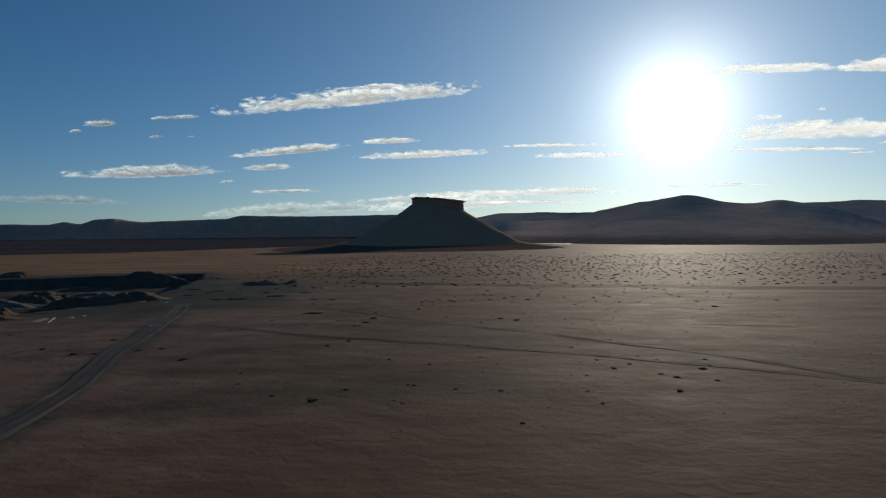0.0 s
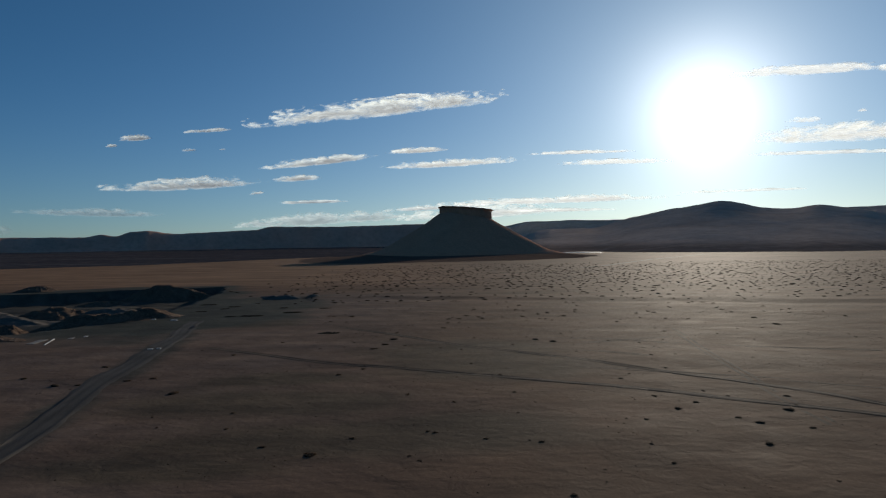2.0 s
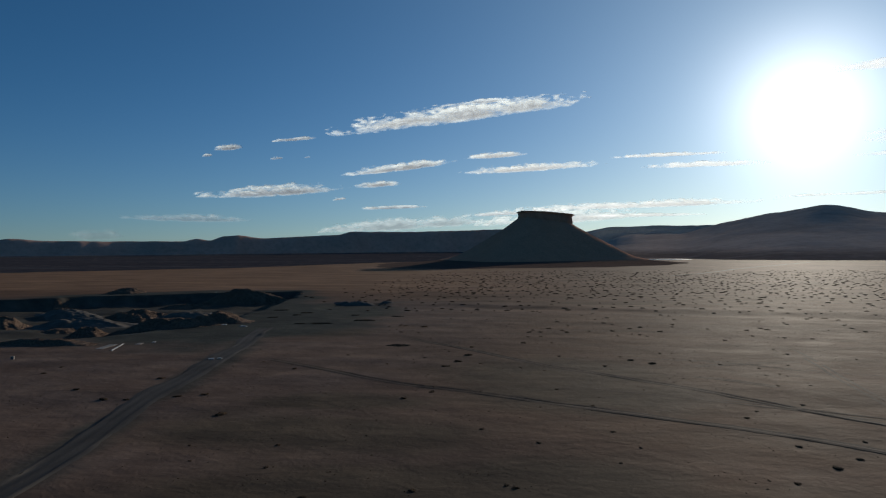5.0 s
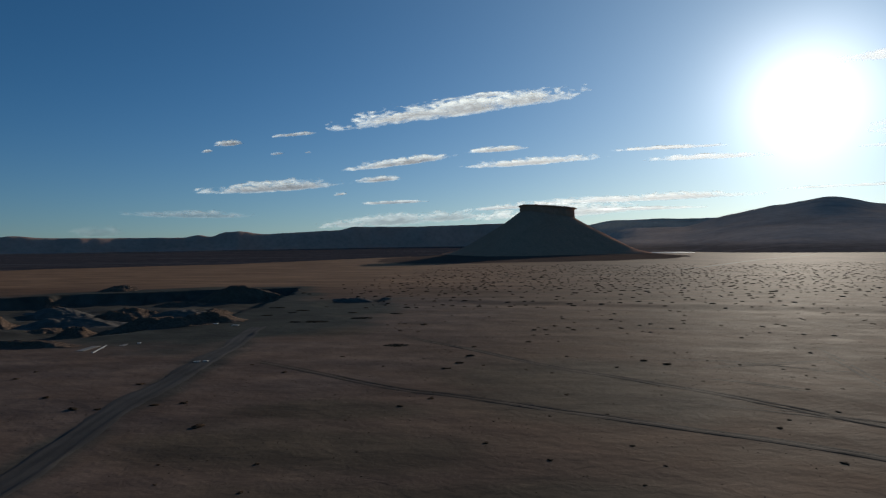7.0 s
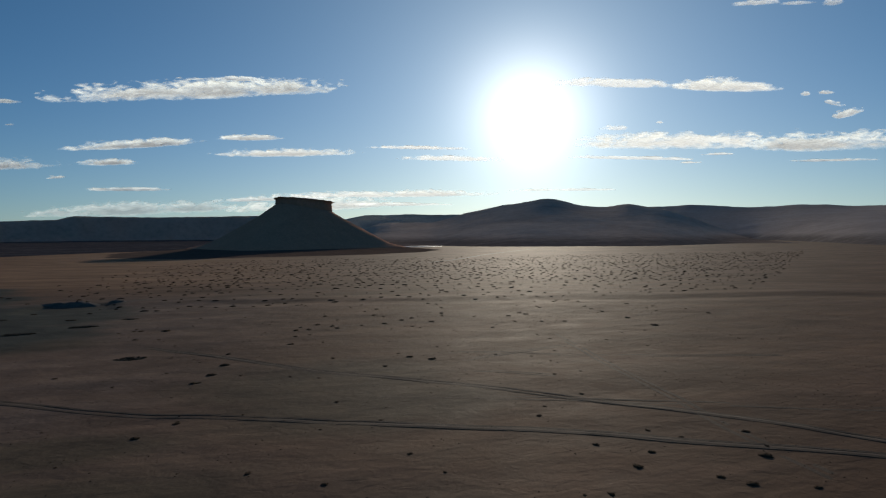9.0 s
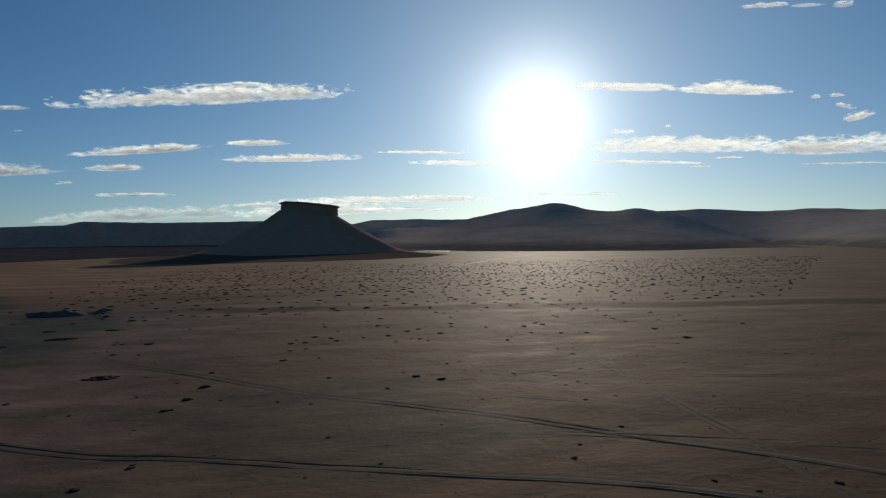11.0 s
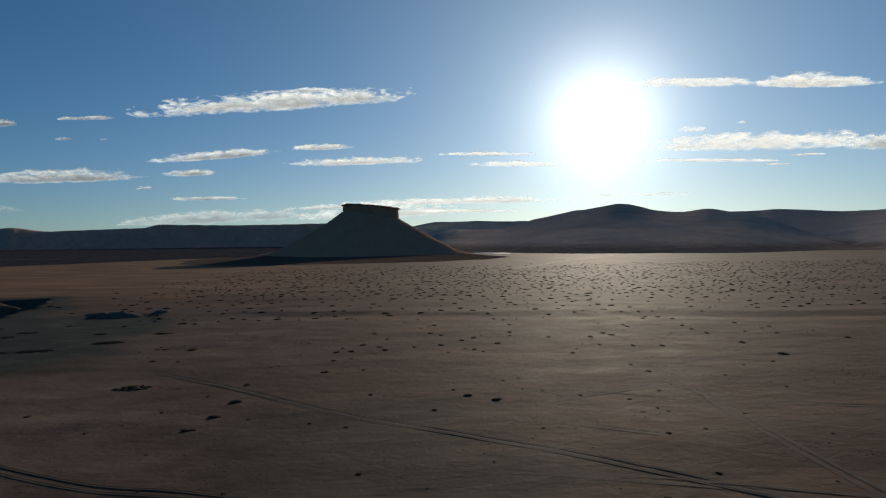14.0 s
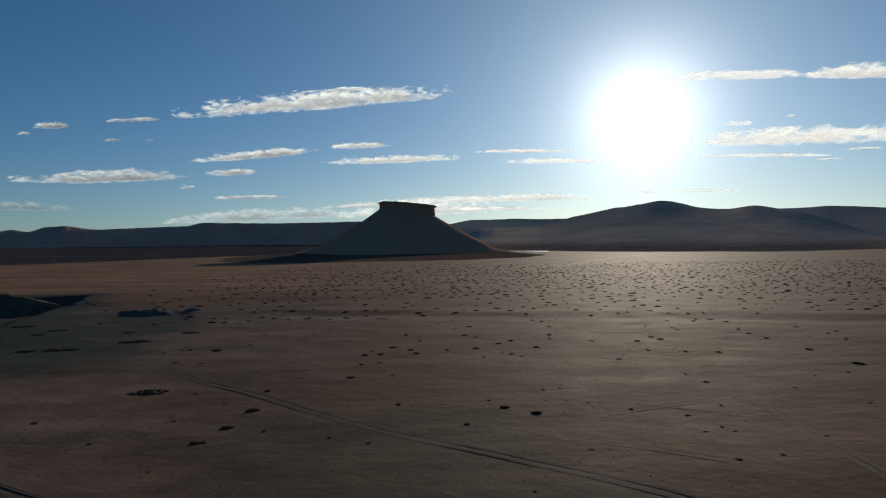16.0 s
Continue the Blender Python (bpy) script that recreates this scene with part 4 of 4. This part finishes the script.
def scrub_mat(x, y, wide, deep, seed):
    """A low mat grown together from many small bushes."""
    r3 = random.Random(seed)
    verts, faces = [], []
    for _ in range(int(wide * deep * 2.2) + 8):
        a, q = r3.uniform(0, 2 * math.pi), math.sqrt(r3.random())
        lx, ly = 0.5 * wide * q * math.cos(a), 0.5 * deep * q * math.sin(a)
        w = r3.uniform(0.6, 1.2) * (1.15 - 0.5 * q)
        v, f = shrub_geometry(r3, w, 0.24 * w, 26)
        k, gz = len(verts), float(ground_z(x + lx, y + ly) - ground_z(x, y))
        verts += [(lx + p[0], ly + p[1], gz + p[2]) for p in v]
        faces += [tuple(k + n for n in g) for g in f]
    ob = mesh_object("scrub_mat", verts, faces, M_SCRUB, smooth=False)
    ob.location = (x, y, float(ground_z(x, y)))
    return tagged(ob, "wide low mat of dark scrub on grey clay", "scrub", "scrub mats on the clay flat")


for i, (px, py, pw, pd) in enumerate(((-38, 217, 7.5, 5.0), (-66, 280, 10.0, 5.0), (-82, 270, 10.0, 5.0), (-91, 269, 5.0, 3.0), (-103, 309, 7.0, 4.0),
                                      (-104, 299, 5.0, 3.0), (-55, 297, 6.0, 3.0), (-120, 320, 8.0, 5.0), (-76, 300, 4.0, 3.0), (-112, 290, 5.0, 3.0))):
    scrub_mat(px, py, pw, pd, 70 + i)


def shrub_belt():
    """The belt of countless shrubs on the far plain, as one sheet of clumps."""
    r2 = random.Random(23)
    verts, faces, feet = [], [], []
    kinds = [shrub_geometry(random.Random(300 + i), 1.0, 0.26, 16) for i in range(10)]
    made, taken = 0, set()
    while made < 2900:
        y = 318 + 560 * r2.random()
        x = r2.uniform(-150 + (y - 318) * 0.05, 260 + (y - 318) * 1.15)
        if x < -50 and r2.random() < (-50 - x) / 90:
            continue
        if float(fbm(x / 60, y / 40, 97, 3)) < r2.uniform(-0.40, 0.30):
            continue
        if r2.random() > (0.30 if y < 400 else 0.65 if y < 450 else 1.0 if y < 680 else 1.0 - (y - 680) / 260):
            continue
        cell = (int(x // 3.0), int(y // 4.0))
        if any((cell[0] + i, cell[1] + j) in taken for i in (-1, 0, 1) for j in (-1, 0, 1)):
            continue
        taken.add(cell)
        w = (0.85 + 1.7 * r2.random() ** 1.6) * (1.0 + 0.3 * (r2.random() < 0.1))
        v, f = r2.choice(kinds)
        k, a = len(verts), r2.uniform(0, 6.283)
        ca, sa, tall = math.cos(a) * w, math.sin(a) * w, w ** 0.7 * 1.0
        verts += [(x + 1.35 * (p[0] * ca - p[1] * sa), y + 0.8 * (p[0] * sa + p[1] * ca), p[2] * tall) for p in v]
        feet += [(x, y)] * len(v)
        faces += [tuple(k + j for j in q) for q in f]
        made += 1
    verts, feet = np.array(verts), np.array(feet)
    verts[:, 2] += ground_z(feet[:, 0], feet[:, 1])
    ob = mesh_object("shrub_belt", verts, faces, M_BELT, smooth=False)
    return tagged(ob, "belt of scattered dark shrubs on the far plain", "shrubs", kind="stuff")


shrub_belt()


def tuft_scatter():
    """Dry tufts and stones too small and too many to count."""
    r4 = random.Random(41)
    verts, faces = [], []
    made = 0
    while made < 4200:
        x, y = r4.uniform(-110, 200), 75 + 190 * r4.random()
        if float(fbm(x / 14, y / 14, 99, 3)) < r4.uniform(-0.12, 0.2):
            continue
        w, k = r4.uniform(0.08, 0.22) * 1.0, len(verts)
        h = w * r4.uniform(0.25, 0.5)
        for i in range(5):
            a, q = i * 1.2566 + r4.uniform(-0.3, 0.3), w * r4.uniform(0.7, 1.2)
            verts.append((x + q * math.cos(a), y + q * math.sin(a), -0.04))
        verts.append((x + r4.uniform(-0.3, 0.3) * w, y + r4.uniform(-0.3, 0.3) * w, h))
        faces += [(k + i, k + (i + 1) % 5, k + 5) for i in range(5)]
        made += 1
    verts = np.array(verts)
    verts[:, 2] += ground_z(verts[:, 0], verts[:, 1])
    ob = mesh_object("tuft_scatter", verts, faces, M_SHRUB, smooth=False)
    return tagged(ob, "scatter of tiny dry tufts and stones on sand", "tufts", kind="stuff")


tuft_scatter()


# ---------------------------------------------------------------- clouds
def cloud(az, el, width, height, slope, solid, seed, label):
    """A drawn-out cloud: angles in degrees seen from the hub, slope the lean of its long axis."""
    dist = 4600.0
    a, e = radians(az), radians(el)
    at = Vector((HUB[0] + dist * math.sin(a) * math.cos(e), HUB[1] + dist * math.cos(a) * math.cos(e), 30 + dist * math.sin(e)))
    hw, hh = dist * radians(width) / 2 * 1.04, dist * radians(height) / 2 * 1.25
    nu, nv = max(24, int(hw / 10)), 22
    u = np.linspace(-0.995, 0.995, nu)
    ph = np.linspace(0.5 * math.pi, 1.5 * math.pi, nv)
    U, P = np.meshgrid(u, ph, indexing="ij")
    fat = (1 - np.abs(U) ** 3.0) ** 0.45
    lump = fbm(U * hw / 55 + seed, P * 1.9, seed + 1, 4)
    z = np.sin(P) * fat * hh
    d = np.cos(P) * fat * min(hw * 0.2, 28) * (1 + 0.6 * lump)
    bend = hh * 0.5 * fbm(U * 1.6, U * 0, seed + 5, 2)
    ob = mesh_object("cloud", np.stack([(U * hw).ravel(), d.ravel(), (z + bend).ravel()], 1), grid_faces(nu, nv), M_CLOUD)
    ob.matrix_basis = Matrix.Translation(at) @ Matrix.Rotation(-a, 4, "Z") @ Matrix.Rotation(radians(-slope), 4, "Y")
    ob.visible_shadow = False  # placed nearer than real clouds, so their shadows would streak the hills
    # colour gain towards white near the sun, for light scattered through the cloud
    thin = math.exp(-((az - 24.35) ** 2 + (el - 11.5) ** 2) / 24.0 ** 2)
    solid *= 1 - 0.5 * math.exp(-((az - 24.35) ** 2 + (el - 11.5) ** 2) / 9.0 ** 2)  # more see-through near the sun, to imitate its glare over the cloud
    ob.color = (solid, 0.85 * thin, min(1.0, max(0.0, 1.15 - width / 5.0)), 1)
    return tagged(ob, label, "cloud", "clouds in the sky")


LONG, WISP, PUFF, BANK = "long white cloud streak with a ragged top", "thin white wisp of cloud", "small white puff of cloud", "low grey-white cloud bank over the hills"
for i, row in enumerate((
        (-5.9, 13.2, 24.7, 1.95, 6.9, 1.0, LONG), (-3.0, 14.2, 5.0, 0.5, 3, 0.9, WISP), (-12.0, 8.0, 11.8, 0.87, 7.0, 1.0, LONG), (-2.2, 9.1, 6.5, 0.61, 3.0, 1.0, WISP),
        (1.2, 7.9, 14.1, 0.89, 2.1, 1.0, LONG), (13.7, 8.5, 10.6, 0.42, -0.8, 1.0, WISP), (16.7, 7.5, 10.5, 0.63, -1.3, 1.0, WISP), (-23.3, 5.7, 14.1, 1.14, 4.5, 0.95, LONG),
        (-13.8, 6.4, 4.7, 0.71, 3.6, 1.0, PUFF), (-17.4, 5.0, 1.4, 0.32, 6.3, 0.9, PUFF), (-12.1, 4.2, 6.6, 0.39, 1.9, 0.9, WISP), (-11.4, 2.6, 17.4, 1.29, 3.1, 0.6, BANK),
        (4.2, 3.1, 18.0, 1.29, 2.4, 0.8, BANK), (-0.5, 3.6, 11.3, 0.53, 2.0, 0.9, WISP), (10.2, 4.1, 24.1, 0.76, 0.7, 0.95, BANK), (11.0, 3.1, 13.0, 0.38, 0.0, 0.85, WISP),
        (27.2, 4.3, 10.9, 0.30, -0.8, 0.9, WISP), (32.4, 13.8, 12.0, 0.88, -5.7, 1.0, LONG), (41.5, 12.8, 9.1, 1.29, -7.3, 1.0, LONG), (37.4, 8.4, 17.4, 1.77, -3.1, 1.0, LONG),
        (49.2, 7.6, 11.6, 1.87, -3.0, 1.0, LONG), (58.0, 7.0, 8.8, 1.42, -5.5, 1.0, LONG), (33.4, 7.1, 10.9, 0.41, -3.8, 0.95, WISP), (41.0, 7.0, 2.6, 0.24, -2.0, 0.9, WISP),
        (38.8, 6.4, 1.9, 0.20, -2.0, 0.9, WISP), (49.6, 5.9, 6.9, 0.27, -3.0, 0.95, WISP), (47.6, 11.4, 0.7, 0.39, -4.3, 0.9, PUFF), (49.1, 11.3, 1.3, 0.34, -2.8, 0.9, PUFF),
        (49.6, 10.4, 1.5, 0.39, -21.4, 0.85, PUFF), (50.5, 9.6, 2.1, 0.73, 8.6, 0.9, PUFF), (43.9, 19.0, 3.7, 0.55, -7.2, 0.7, WISP), (47.1, 18.4, 2.6, 0.37, -9.4, 0.55, WISP),
        (49.5, 18.0, 1.6, 0.56, -7.2, 0.6, WISP), (32.1, 9.9, 2.6, 0.61, -3.7, 0.95, PUFF), (36.2, 10.1, 0.7, 0.25, -4.6, 0.8, PUFF), (-27.5, 9.5, 2.6, 0.58, 7.5, 0.95, PUFF),
        (-29.3, 8.7, 0.9, 0.26, 8.1, 0.8, PUFF), (-21.6, 10.5, 4.3, 0.42, 6.7, 0.9, WISP), (-23.2, 8.7, 1.3, 0.28, 6.3, 0.7, PUFF), (-20.4, 8.9, 0.8, 0.19, 3.8, 0.6, PUFF),
        (-30.9, 3.1, 10.9, 0.85, -0.3, 0.42, BANK), (-37.8, 1.5, 4.4, 1.03, 2.4, 0.22, BANK))):
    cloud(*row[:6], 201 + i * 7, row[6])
